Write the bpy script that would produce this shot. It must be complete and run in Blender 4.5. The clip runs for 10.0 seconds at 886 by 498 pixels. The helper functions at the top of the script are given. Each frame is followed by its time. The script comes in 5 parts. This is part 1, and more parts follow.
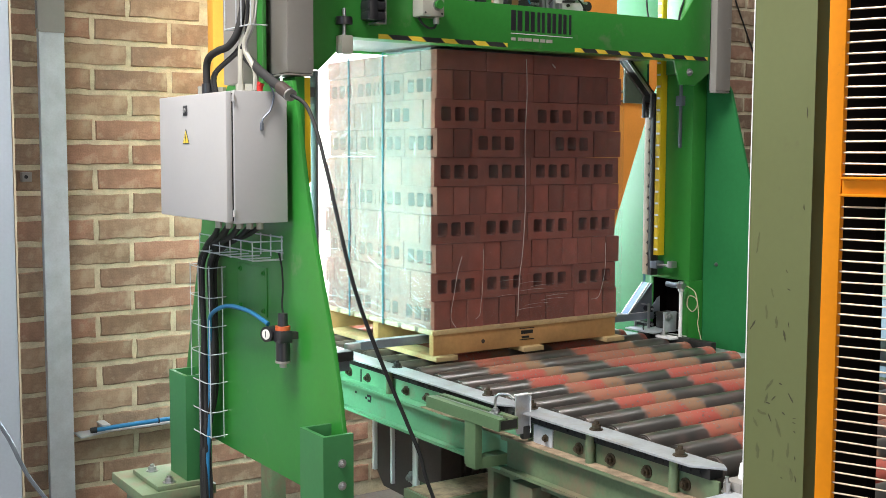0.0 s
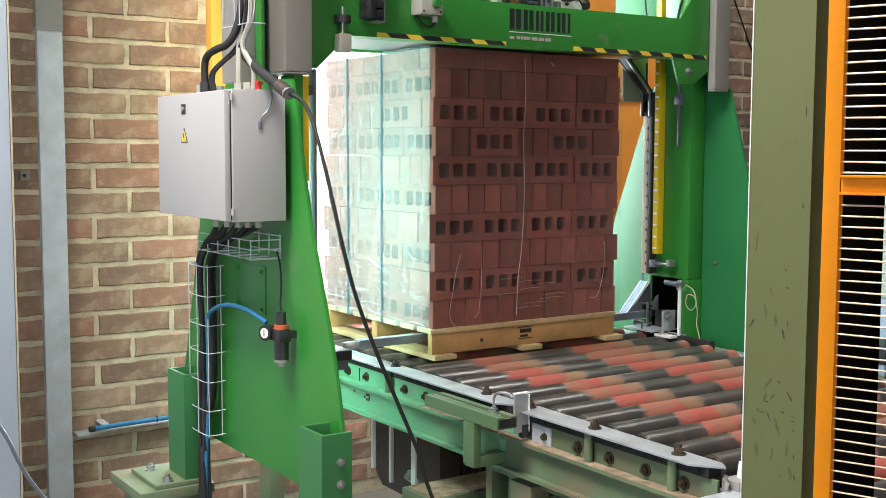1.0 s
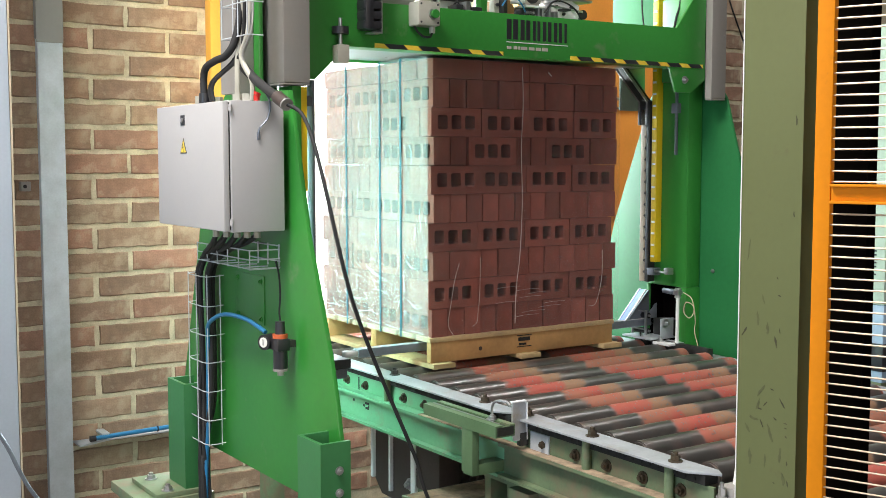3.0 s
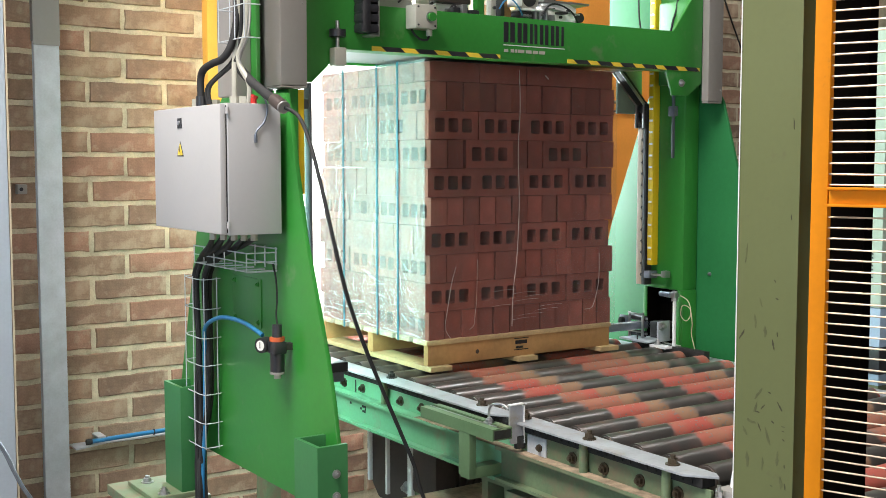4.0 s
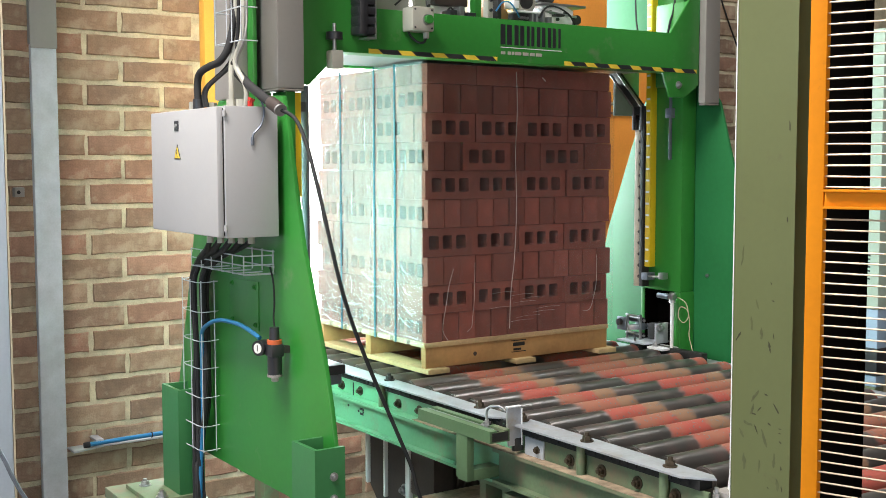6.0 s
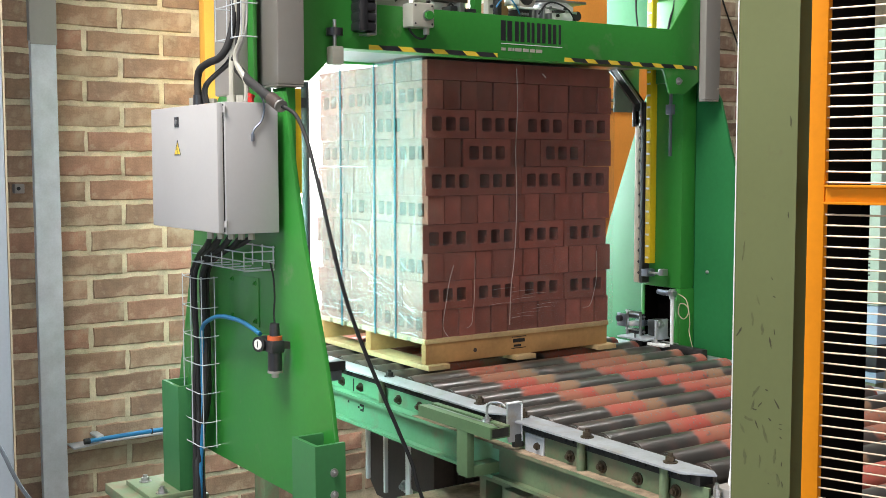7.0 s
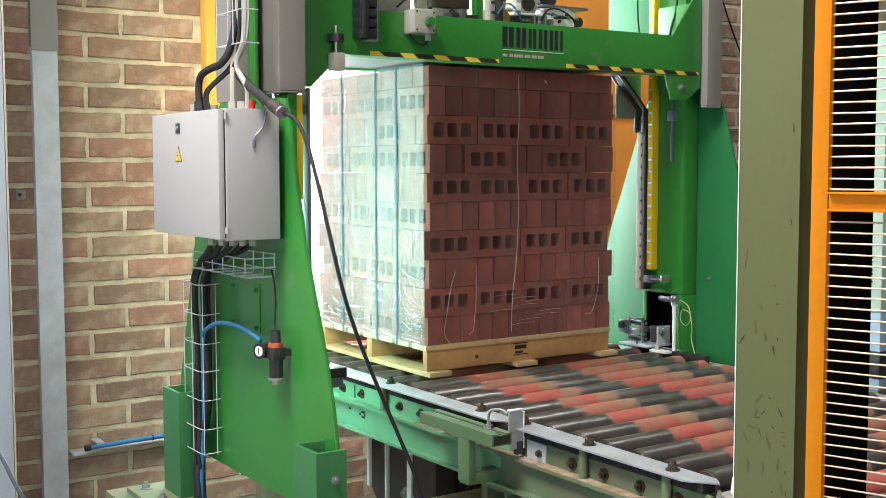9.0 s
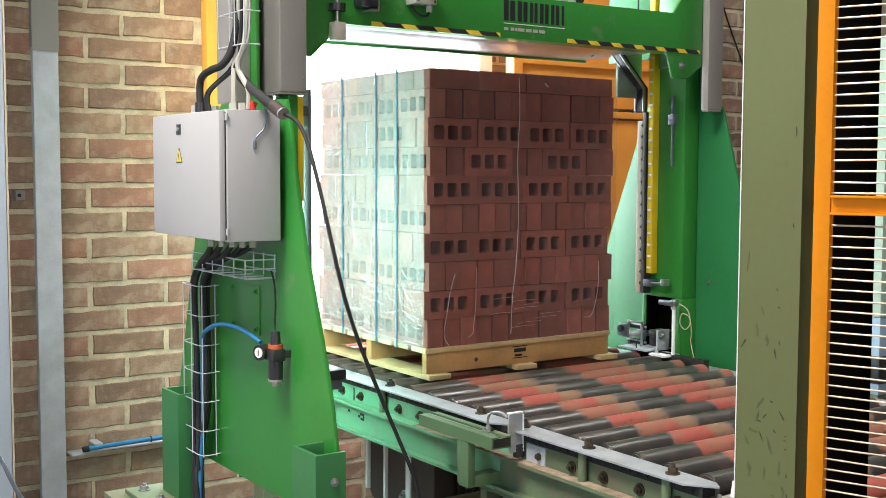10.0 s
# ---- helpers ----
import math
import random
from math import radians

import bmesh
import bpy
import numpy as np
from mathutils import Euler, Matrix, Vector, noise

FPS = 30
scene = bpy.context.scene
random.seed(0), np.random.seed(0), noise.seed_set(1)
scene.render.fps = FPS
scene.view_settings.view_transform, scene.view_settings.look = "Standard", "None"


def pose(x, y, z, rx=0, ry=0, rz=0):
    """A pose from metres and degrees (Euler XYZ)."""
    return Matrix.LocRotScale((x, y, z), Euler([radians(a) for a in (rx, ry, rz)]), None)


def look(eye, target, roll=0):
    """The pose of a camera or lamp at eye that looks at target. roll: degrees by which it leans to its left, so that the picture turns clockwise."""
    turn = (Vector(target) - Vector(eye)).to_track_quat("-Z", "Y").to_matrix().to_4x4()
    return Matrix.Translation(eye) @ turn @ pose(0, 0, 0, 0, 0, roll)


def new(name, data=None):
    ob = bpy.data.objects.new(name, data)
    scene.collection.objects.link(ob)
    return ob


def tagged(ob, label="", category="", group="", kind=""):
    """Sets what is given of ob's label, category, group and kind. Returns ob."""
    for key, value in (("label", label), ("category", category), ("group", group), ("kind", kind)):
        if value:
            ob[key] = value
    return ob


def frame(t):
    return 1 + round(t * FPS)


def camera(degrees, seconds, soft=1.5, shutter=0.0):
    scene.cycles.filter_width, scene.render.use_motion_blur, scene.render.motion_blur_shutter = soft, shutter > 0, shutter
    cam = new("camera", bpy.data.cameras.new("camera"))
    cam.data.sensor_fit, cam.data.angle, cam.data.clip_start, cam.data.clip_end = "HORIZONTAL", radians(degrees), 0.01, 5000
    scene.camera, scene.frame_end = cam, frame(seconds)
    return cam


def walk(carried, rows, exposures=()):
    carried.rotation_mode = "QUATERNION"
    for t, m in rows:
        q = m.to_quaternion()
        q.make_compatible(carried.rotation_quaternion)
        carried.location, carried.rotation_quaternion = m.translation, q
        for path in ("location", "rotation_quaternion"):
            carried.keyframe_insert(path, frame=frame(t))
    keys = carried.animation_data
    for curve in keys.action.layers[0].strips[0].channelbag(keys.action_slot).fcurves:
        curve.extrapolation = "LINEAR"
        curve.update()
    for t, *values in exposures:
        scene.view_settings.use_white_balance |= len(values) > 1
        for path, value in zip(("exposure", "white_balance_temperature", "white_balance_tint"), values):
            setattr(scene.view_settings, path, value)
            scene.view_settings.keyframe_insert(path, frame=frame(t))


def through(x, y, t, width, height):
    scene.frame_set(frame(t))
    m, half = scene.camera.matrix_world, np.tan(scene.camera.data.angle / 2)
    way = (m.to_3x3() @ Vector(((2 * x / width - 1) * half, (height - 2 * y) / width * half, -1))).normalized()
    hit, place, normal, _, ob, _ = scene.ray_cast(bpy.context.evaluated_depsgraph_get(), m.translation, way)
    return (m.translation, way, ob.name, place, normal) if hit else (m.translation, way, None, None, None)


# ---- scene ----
cam = camera(43.0, 10.0, soft=0.6)
PATH = [
    (0, (-2.201, -3.342, 1.453), (-1.093, -1.686, 1.282), 0.2),
    (0.5, (-2.198, -3.34, 1.451), (-1.088, -1.685, 1.281), 0.3),
    (1, (-2.199, -3.34, 1.452), (-1.089, -1.685, 1.279), 0.2),
    (1.5, (-2.201, -3.345, 1.452), (-1.095, -1.687, 1.282), 0.1),
    (2, (-2.201, -3.354, 1.456), (-1.097, -1.695, 1.291), 0.1),
    (2.5, (-2.201, -3.363, 1.456), (-1.095, -1.704, 1.295), 0.0),
    (4, (-2.202, -3.36, 1.456), (-1.088, -1.706, 1.303), -0.0),
    (4.5, (-2.202, -3.362, 1.455), (-1.087, -1.708, 1.305), -0.1),
    (5, (-2.201, -3.367, 1.458), (-1.086, -1.714, 1.309), -0.1),
    (5.5, (-2.199, -3.364, 1.459), (-1.083, -1.711, 1.31), -0.1),
    (7, (-2.201, -3.361, 1.455), (-1.084, -1.709, 1.3), -0.1),
    (7.5, (-2.199, -3.359, 1.456), (-1.083, -1.707, 1.298), -0.1),
    (8, (-2.199, -3.36, 1.455), (-1.083, -1.707, 1.3), -0.2),
    (8.5, (-2.198, -3.359, 1.456), (-1.083, -1.705, 1.305), -0.1),
    (9, (-2.196, -3.354, 1.457), (-1.081, -1.7, 1.312), -0.1),
    (9.5, (-2.197, -3.351, 1.455), (-1.082, -1.697, 1.315), 0.1),
    (10, (-2.2, -3.349, 1.454), (-1.082, -1.696, 1.315), 0.2),
]
walk(cam, [(t, look(eye, aim, lean)) for t, eye, aim, lean in PATH])

# ---- world and light ----
world = bpy.data.worlds.new("world")
scene.world = world
world.use_nodes = True
wn = world.node_tree.nodes
sky = wn.new("ShaderNodeTexSky")
sky.sky_type = "NISHITA"
sky.sun_disc = False
sky.sun_elevation, sky.sun_rotation = radians(42), radians(20)
world.node_tree.links.new(sky.outputs[0], wn["Background"].inputs[0])
wn["Background"].inputs[1].default_value = 0.12
scene.view_settings.exposure = -0.16


def area(name, eye, target, sx, sy, watts, colour):
    la = bpy.data.lights.new(name, "AREA")
    la.shape, la.size, la.size_y, la.energy, la.color = "RECTANGLE", sx, sy, watts, colour
    ob = new(name, la)
    ob.matrix_world = look(eye, target)
    return ob


area("window_daylight", (0.58, 1.56, 1.72), (0.58, 0.0, 1.60), 1.50, 1.9, 200, (0.74, 0.93, 1.0))
# Gate and side window are out of view, added for warm and bluish fill.
area("unseen_gate_fill", (-2.2, -8.95, 1.9), (-1.2, 0.0, 1.3), 4.4, 3.8, 190, (1.0, 0.91, 0.80))
area("unseen_side_fill", (-5.95, -2.7, 2.0), (-0.9, 0.4, 1.2), 1.9, 1.5, 110, (0.52, 0.75, 1.0))
area("roof_light", (2.5, -0.5, 4.85), (2.5, -0.5, 0.0), 1.4, 0.5, 60, (0.95, 0.98, 1.0))
area("roof_light", (-2.65, -1.1, 4.85), (-2.65, -1.1, 0.0), 1.6, 2.2, 540, (1.0, 0.94, 0.88))
# Added fill for the pack's side and frame, hidden behind the left plate.
area("added_side_fill", (-0.715, 0.24, 1.075), (0.0, 0.30, 1.04), 0.10, 1.08, 37, (0.49, 1.0, 0.88))


# ---- materials ----
def lin(r, g, b):
    return tuple(((v / 255) / 12.92 if v < 10.3 else ((v / 255 + 0.055) / 1.055) ** 2.4) for v in (r, g, b))


def mat(name, col, rough=0.5, metal=0.0, vary=0.15, scale=6.0, fine=90.0, bump=0.15, dust=None, dust_amount=0.0,
        dust_scale=4.0, island=0.0, coat=0.0):
    """A painted, metal or mineral surface with variation at two scales, optional dust and a per-piece shift."""
    m = bpy.data.materials.new(name)
    m.use_nodes = True
    n, l = m.node_tree.nodes, m.node_tree.links
    p = n["Principled BSDF"]
    tc = n.new("ShaderNodeTexCoord")
    big, small = n.new("ShaderNodeTexNoise"), n.new("ShaderNodeTexNoise")
    big.inputs["Scale"].default_value, big.inputs["Detail"].default_value = scale, 5
    small.inputs["Scale"].default_value, small.inputs["Detail"].default_value = fine, 3
    for t in (big, small):
        l.new(tc.outputs["Object"], t.inputs["Vector"])
    add = n.new("ShaderNodeMath"); add.operation = "MULTIPLY_ADD"
    l.new(small.outputs[0], add.inputs[0]); add.inputs[1].default_value = 0.4
    l.new(big.outputs[0], add.inputs[2])
    ramp = n.new("ShaderNodeMapRange")
    l.new(add.outputs[0], ramp.inputs[0])
    ramp.inputs[1].default_value, ramp.inputs[2].default_value = 0.45, 0.95
    ramp.inputs[3].default_value, ramp.inputs[4].default_value = 1 - vary, 1 + vary
    last = ramp.outputs[0]
    if island:
        oi = n.new("ShaderNodeObjectInfo")
        mr = n.new("ShaderNodeMapRange")
        l.new(oi.outputs["Random"], mr.inputs[0])
        mr.inputs[3].default_value, mr.inputs[4].default_value = 1 - island, 1 + island
        mul = n.new("ShaderNodeMath"); mul.operation = "MULTIPLY"
        l.new(last, mul.inputs[0]); l.new(mr.outputs[0], mul.inputs[1])
        last = mul.outputs[0]
    vm = n.new("ShaderNodeVectorMath"); vm.operation = "SCALE"
    vm.inputs[0].default_value = col
    l.new(last, vm.inputs["Scale"])
    colour = vm.outputs[0]
    rr = n.new("ShaderNodeMapRange")
    l.new(big.outputs[0], rr.inputs[0])
    rr.inputs[3].default_value, rr.inputs[4].default_value = max(0.03, rough - 0.12), min(1, rough + 0.15)
    if dust:
        dn = n.new("ShaderNodeTexNoise")
        dn.inputs["Scale"].default_value, dn.inputs["Detail"].default_value, dn.inputs["Roughness"].default_value = dust_scale, 8, 0.65
        l.new(tc.outputs["Object"], dn.inputs["Vector"])
        dr = n.new("ShaderNodeMapRange")
        l.new(dn.outputs[0], dr.inputs[0])
        dr.inputs[1].default_value, dr.inputs[2].default_value = 0.66 - 0.3 * dust_amount, 0.78 - 0.2 * dust_amount
        mx = n.new("ShaderNodeMix"); mx.data_type = "RGBA"
        l.new(dr.outputs[0], mx.inputs["Factor"])
        l.new(colour, mx.inputs[6]); mx.inputs[7].default_value = (*dust, 1)
        colour = mx.outputs[2]
    l.new(colour, p.inputs["Base Color"])
    l.new(rr.outputs[0], p.inputs["Roughness"])
    p.inputs["Metallic"].default_value = metal
    p.inputs["Coat Weight"].default_value = coat
    if bump:
        b = n.new("ShaderNodeBump")
        b.inputs["Strength"].default_value, b.inputs["Distance"].default_value = bump, 0.004
        l.new(add.outputs[0], b.inputs["Height"])
        l.new(b.outputs[0], p.inputs["Normal"])
    return m


GREEN = mat("green_paint", (0.028, 0.205, 0.030), 0.36, vary=0.12, scale=2.5, fine=60, bump=0.05, dust=(0.16, 0.21, 0.12), dust_amount=0.12, coat=0.15)
GREEN_MATTE = mat("matte_green_paint", (0.020, 0.158, 0.048), 0.5, vary=0.12, scale=2.5, fine=60, bump=0.05)
GREEN_MATTE.node_tree.nodes["Principled BSDF"].inputs["Specular IOR Level"].default_value = 0.25
GREEN_LEG = mat("blue_green_paint", (0.030, 0.150, 0.048), 0.42, vary=0.12, scale=3, fine=60, bump=0.05)
GREEN_DUSTY = mat("dusty_green_paint", (0.120, 0.170, 0.095), 0.5, vary=0.25, scale=5, dust=(0.17, 0.135, 0.088), dust_amount=0.62, dust_scale=9)
# Cleaner green, lightened further so green bounce light sits in the colour.
GREEN_CLEAN_LIT = mat("clean_lit_green_paint", (0.135, 0.320, 0.190), 0.42, vary=0.12, scale=4, bump=0.05, dust=(0.20, 0.22, 0.15), dust_amount=0.3, dust_scale=8)
GREEN_BRACKET = mat("sage_green_paint", (0.088, 0.150, 0.075), 0.45, vary=0.15, scale=4, bump=0.06, dust=(0.18, 0.15, 0.10), dust_amount=0.3, dust_scale=9)
GREEN_PALE = mat("worn_olive_paint", (0.098, 0.114, 0.043), 0.5, vary=0.06, scale=3, bump=0.06, dust=(0.085, 0.080, 0.036), dust_amount=0.16, dust_scale=13)
CAB_GREY = mat("light_grey_enamel", (0.405, 0.398, 0.405), 0.42, vary=0.03, scale=3, bump=0.03)
COVER_GREY = mat("warm_grey_enamel", (0.245, 0.230, 0.215), 0.45, vary=0.05, scale=3, bump=0.04)
GALV = mat("galvanised_steel", (0.52, 0.55, 0.59), 0.42, 0.3, vary=0.15, scale=14, fine=120, bump=0.06)
STEEL = mat("bright_steel", (0.45, 0.45, 0.46), 0.32, 0.9, vary=0.12, scale=18, bump=0.06)
STEEL_DUSTY = mat("dusty_steel_plate", (0.40, 0.42, 0.45), 0.42, 0.4, vary=0.18, scale=9, dust=(0.33, 0.29, 0.22), dust_amount=0.35, dust_scale=8)
STEEL_DARK = mat("dark_oily_steel", (0.05, 0.05, 0.048), 0.45, 0.6, vary=0.3, scale=20, bump=0.15)
RUST_BOLT = mat("brown_oiled_bolt", (0.085, 0.065, 0.045), 0.45, 0.7, vary=0.3, scale=40)
BLACK = mat("black_rubber", (0.012, 0.012, 0.013), 0.72, vary=0.2, scale=20, bump=0.1)
BLACK_PLASTIC = mat("black_plastic", (0.02, 0.02, 0.024), 0.35, vary=0.15, scale=20, bump=0.06)
LEAD_BLUE = mat("blue_grey_steel", (0.17, 0.19, 0.23), 0.4, 0.5, vary=0.15, scale=12, bump=0.06)
LANCE_STEEL = mat("pale_blue_grey_steel", (0.24, 0.27, 0.32), 0.35, 0.3, vary=0.12, scale=12, bump=0.05)
BLUE_STEEL = mat("blue_steel_paint", (0.05, 0.12, 0.26), 0.4, 0.2, vary=0.15, scale=12, bump=0.05)
WHITE = mat("white_paint", (0.74, 0.74, 0.74), 0.4, vary=0.06, scale=8, bump=0.04)
CREAM = mat("cream_plastic", (0.36, 0.35, 0.30), 0.45, vary=0.06, scale=8, bump=0.04)
ORANGE = mat("orange_paint", (0.62, 0.205, 0.002), 0.62, vary=0.10, scale=5, bump=0.08, dust=(0.25, 0.10, 0.02), dust_amount=0.05, dust_scale=14)
ORANGE.node_tree.nodes["Principled BSDF"].inputs["Specular IOR Level"].default_value = 0.2
ORANGE_PANEL = mat("orange_panel_paint", (0.80, 0.31, 0.05), 0.5, vary=0.1, scale=4, bump=0.05)
YELLOW_ORANGE = mat("yellow_orange_paint", (0.82, 0.40, 0.06), 0.45, vary=0.08, scale=5, bump=0.05)
YELLOW = mat("yellow_plastic", (0.72, 0.50, 0.012), 0.4, vary=0.08, scale=10, bump=0.04)
TAPE_YELLOW = mat("yellow_tape", (0.72, 0.52, 0.05), 0.45, vary=0.1, scale=20, bump=0.04)
BLUE_HOSE = mat("blue_air_hose", (0.02, 0.17, 0.36), 0.35, vary=0.1, scale=15, bump=0.03)
RED = mat("red_plastic", (0.50, 0.02, 0.015), 0.4, vary=0.1, scale=15, bump=0.03)
RED_KNOB = mat("orange_red_collar", (0.50, 0.10, 0.03), 0.45, vary=0.1, scale=15, bump=0.03)
GLASS_DIAL = mat("white_dial", (0.75, 0.75, 0.72), 0.2, vary=0.03, scale=15, bump=0.0, coat=0.8)
TEAL_STRAP = mat("teal_plastic_strap", (0.020, 0.120, 0.165), 0.3, vary=0.1, scale=25, bump=0.05, coat=0.2)
WOOD = mat("pale_pine", (0.46, 0.33, 0.17), 0.65, vary=0.2, scale=9, fine=70, bump=0.25, dust=(0.30, 0.18, 0.07), dust_amount=0.05, dust_scale=20)
# Darker pine with the front's shade in its colour; the drum uses it too.
WOOD_DARK = mat("shaded_pallet_pine", (0.40, 0.225, 0.09), 0.65, vary=0.22, scale=9, fine=60, bump=0.25)
BEIGE_RAIL = mat("beige_rail", (0.46, 0.38, 0.27), 0.5, vary=0.1, scale=20, bump=0.05)
PACK_BRICK = mat("red_perforated_brick", (0.212, 0.061, 0.044), 0.85, vary=0.22, scale=18, fine=200, bump=0.7, island=0.22)
PACK_CORE = mat("inner_brick", (0.18, 0.06, 0.042), 0.9, vary=0.15, scale=18, fine=220, bump=0.3)
WALL_BRICKS = [mat(n, c, 0.88, vary=0.30, scale=14, fine=130, bump=1.0, island=0.14, dust=(0.43, 0.35, 0.25), dust_amount=a, dust_scale=d)
               for n, c, a, d in (("brown_wall_brick", (0.280, 0.182, 0.122), 0.52, 6), ("pink_wall_brick", (0.305, 0.176, 0.122), 0.46, 8),
                                  ("tan_wall_brick", (0.305, 0.210, 0.144), 0.60, 7), ("dull_wall_brick", (0.255, 0.168, 0.118), 0.48, 10))]
MORTAR = mat("cream_mortar", (0.52, 0.46, 0.33), 0.95, vary=0.3, scale=14, fine=160, bump=0.6)
CONCRETE = mat("concrete_floor", (0.17, 0.155, 0.14), 0.85, vary=0.25, scale=2, fine=60, bump=0.2, dust=(0.16, 0.12, 0.09), dust_amount=0.3)
PLASTER = mat("dull_hall_wall", (0.24, 0.22, 0.20), 0.9, vary=0.1, scale=1.5, fine=40, bump=0.15)
ROOF = mat("sheet_metal_ceiling", (0.25, 0.25, 0.25), 0.6, vary=0.1, scale=2, bump=0.1)
DARK_MACHINE = mat("dark_brown_machine_paint", (0.045, 0.030, 0.026), 0.5, vary=0.25, scale=10, bump=0.1)
# Near-black with hardly any sheen: deep shade put into the colour.
SHADE_BLACK = mat("shade_black", (0.0022, 0.0017, 0.0015), 0.9, vary=0.3, scale=5)
SHADE_BLACK.node_tree.nodes["Principled BSDF"].inputs["Specular IOR Level"].default_value = 0.02
BRICK_DUST = mat("brick_dust", (0.25, 0.185, 0.125), 0.95, vary=0.45, scale=25, bump=0.5)
PLATE_GREEN_GREY = mat("grey_green_sheet", (0.20, 0.26, 0.22), 0.5, 0.2, vary=0.15, scale=6, bump=0.06)


PALE_GREEN = mat("pale_green_paint", (0.40, 0.50, 0.42), 0.5, vary=0.08, scale=4)
LIGHT_BLUE = mat("light_blue_paint", (0.28, 0.38, 0.50), 0.5, vary=0.08, scale=4)


def roller_material():
    """Dark polished steel with two bands of red and ochre brick dust along the run."""
    m = bpy.data.materials.new("dusty_roller_steel")
    m.use_nodes = True
    n, l = m.node_tree.nodes, m.node_tree.links
    p = n["Principled BSDF"]
    geo = n.new("ShaderNodeNewGeometry")
    sep = n.new("ShaderNodeSeparateXYZ")
    l.new(geo.outputs["Position"], sep.inputs[0])
    oi = n.new("ShaderNodeObjectInfo")

    def node(op, a, b=None, c=None):
        k = n.new("ShaderNodeMath"); k.operation = op
        for i, v in enumerate((a, b, c)):
            if v is None:
                continue
            if isinstance(v, (int, float)):
                k.inputs[i].default_value = v
            else:
                l.new(v, k.inputs[i])
        return k.outputs[0]

    def noise_node(scale, detail):
        k = n.new("ShaderNodeTexNoise")
        k.inputs["Scale"].default_value, k.inputs["Detail"].default_value = scale, detail
        l.new(geo.outputs["Position"], k.inputs["Vector"])
        return k.outputs[0]

    wob = node("MULTIPLY_ADD", noise_node(26, 6), 0.075, -0.0375)
    shift = node("MULTIPLY_ADD", oi.outputs["Random"], 0.06, -0.03)
    x = node("ADD", node("ADD", sep.outputs[0], wob), shift)
    x = node("MULTIPLY_ADD", sep.outputs[1], SLANT, x)

    def band(centre, half):
        d = node("ABSOLUTE", node("SUBTRACT", x, centre))
        r = n.new("ShaderNodeMapRange"); r.interpolation_type = "SMOOTHSTEP"
        l.new(d, r.inputs[0])
        r.inputs[1].default_value, r.inputs[2].default_value = half - 0.016, half + 0.016
        r.inputs[3].default_value, r.inputs[4].default_value = 1, 0
        return r.outputs[0]

    mask = node("MAXIMUM", node("MAXIMUM", band(BAND_A, 0.12), band(BAND_B, 0.16)), band(1.09, 0.045))
    spots = n.new("ShaderNodeMapRange")
    l.new(noise_node(95, 4), spots.inputs[0])
    spots.inputs[1].default_value, spots.inputs[2].default_value = 0.35, 0.40
    mask = node("MULTIPLY", mask, spots.outputs[0])
    film = n.new("ShaderNodeMapRange")
    l.new(noise_node(14, 6), film.inputs[0])
    film.inputs[1].default_value, film.inputs[2].default_value = 0.45, 0.85
    film.inputs[4].default_value = 0.32
    mask = node("MAXIMUM", mask, film.outputs[0])
    red = n.new("ShaderNodeMix"); red.data_type = "RGBA"
    tone = n.new("ShaderNodeMapRange")
    l.new(noise_node(5, 3), tone.inputs[0])
    tone.inputs[1].default_value, tone.inputs[2].default_value = 0.42, 0.6
    ochre = node("MAXIMUM", band(BAND_A + 0.085, 0.05), band(BAND_B + 0.12, 0.06))
    l.new(node("MAXIMUM", ochre, node("MULTIPLY", tone.outputs[0], 0.6)), red.inputs["Factor"])
    red.inputs[6].default_value, red.inputs[7].default_value = (0.33, 0.070, 0.050, 1), (0.235, 0.132, 0.078, 1)
    mx = n.new("ShaderNodeMix"); mx.data_type = "RGBA"
    l.new(mask, mx.inputs["Factor"])
    mx.inputs[6].default_value = (0.165, 0.155, 0.145, 1)
    l.new(red.outputs[2], mx.inputs[7])
    l.new(mx.outputs[2], p.inputs["Base Color"])
    l.new(node("SUBTRACT", 0.8, node("MULTIPLY", mask, 0.8)), p.inputs["Metallic"])
    l.new(node("MULTIPLY_ADD", mask, 0.46, 0.29), p.inputs["Roughness"])
    return m


SLANT, BAND_A, BAND_B = 0.0, 0.222, 0.72
ROLLER = roller_material()


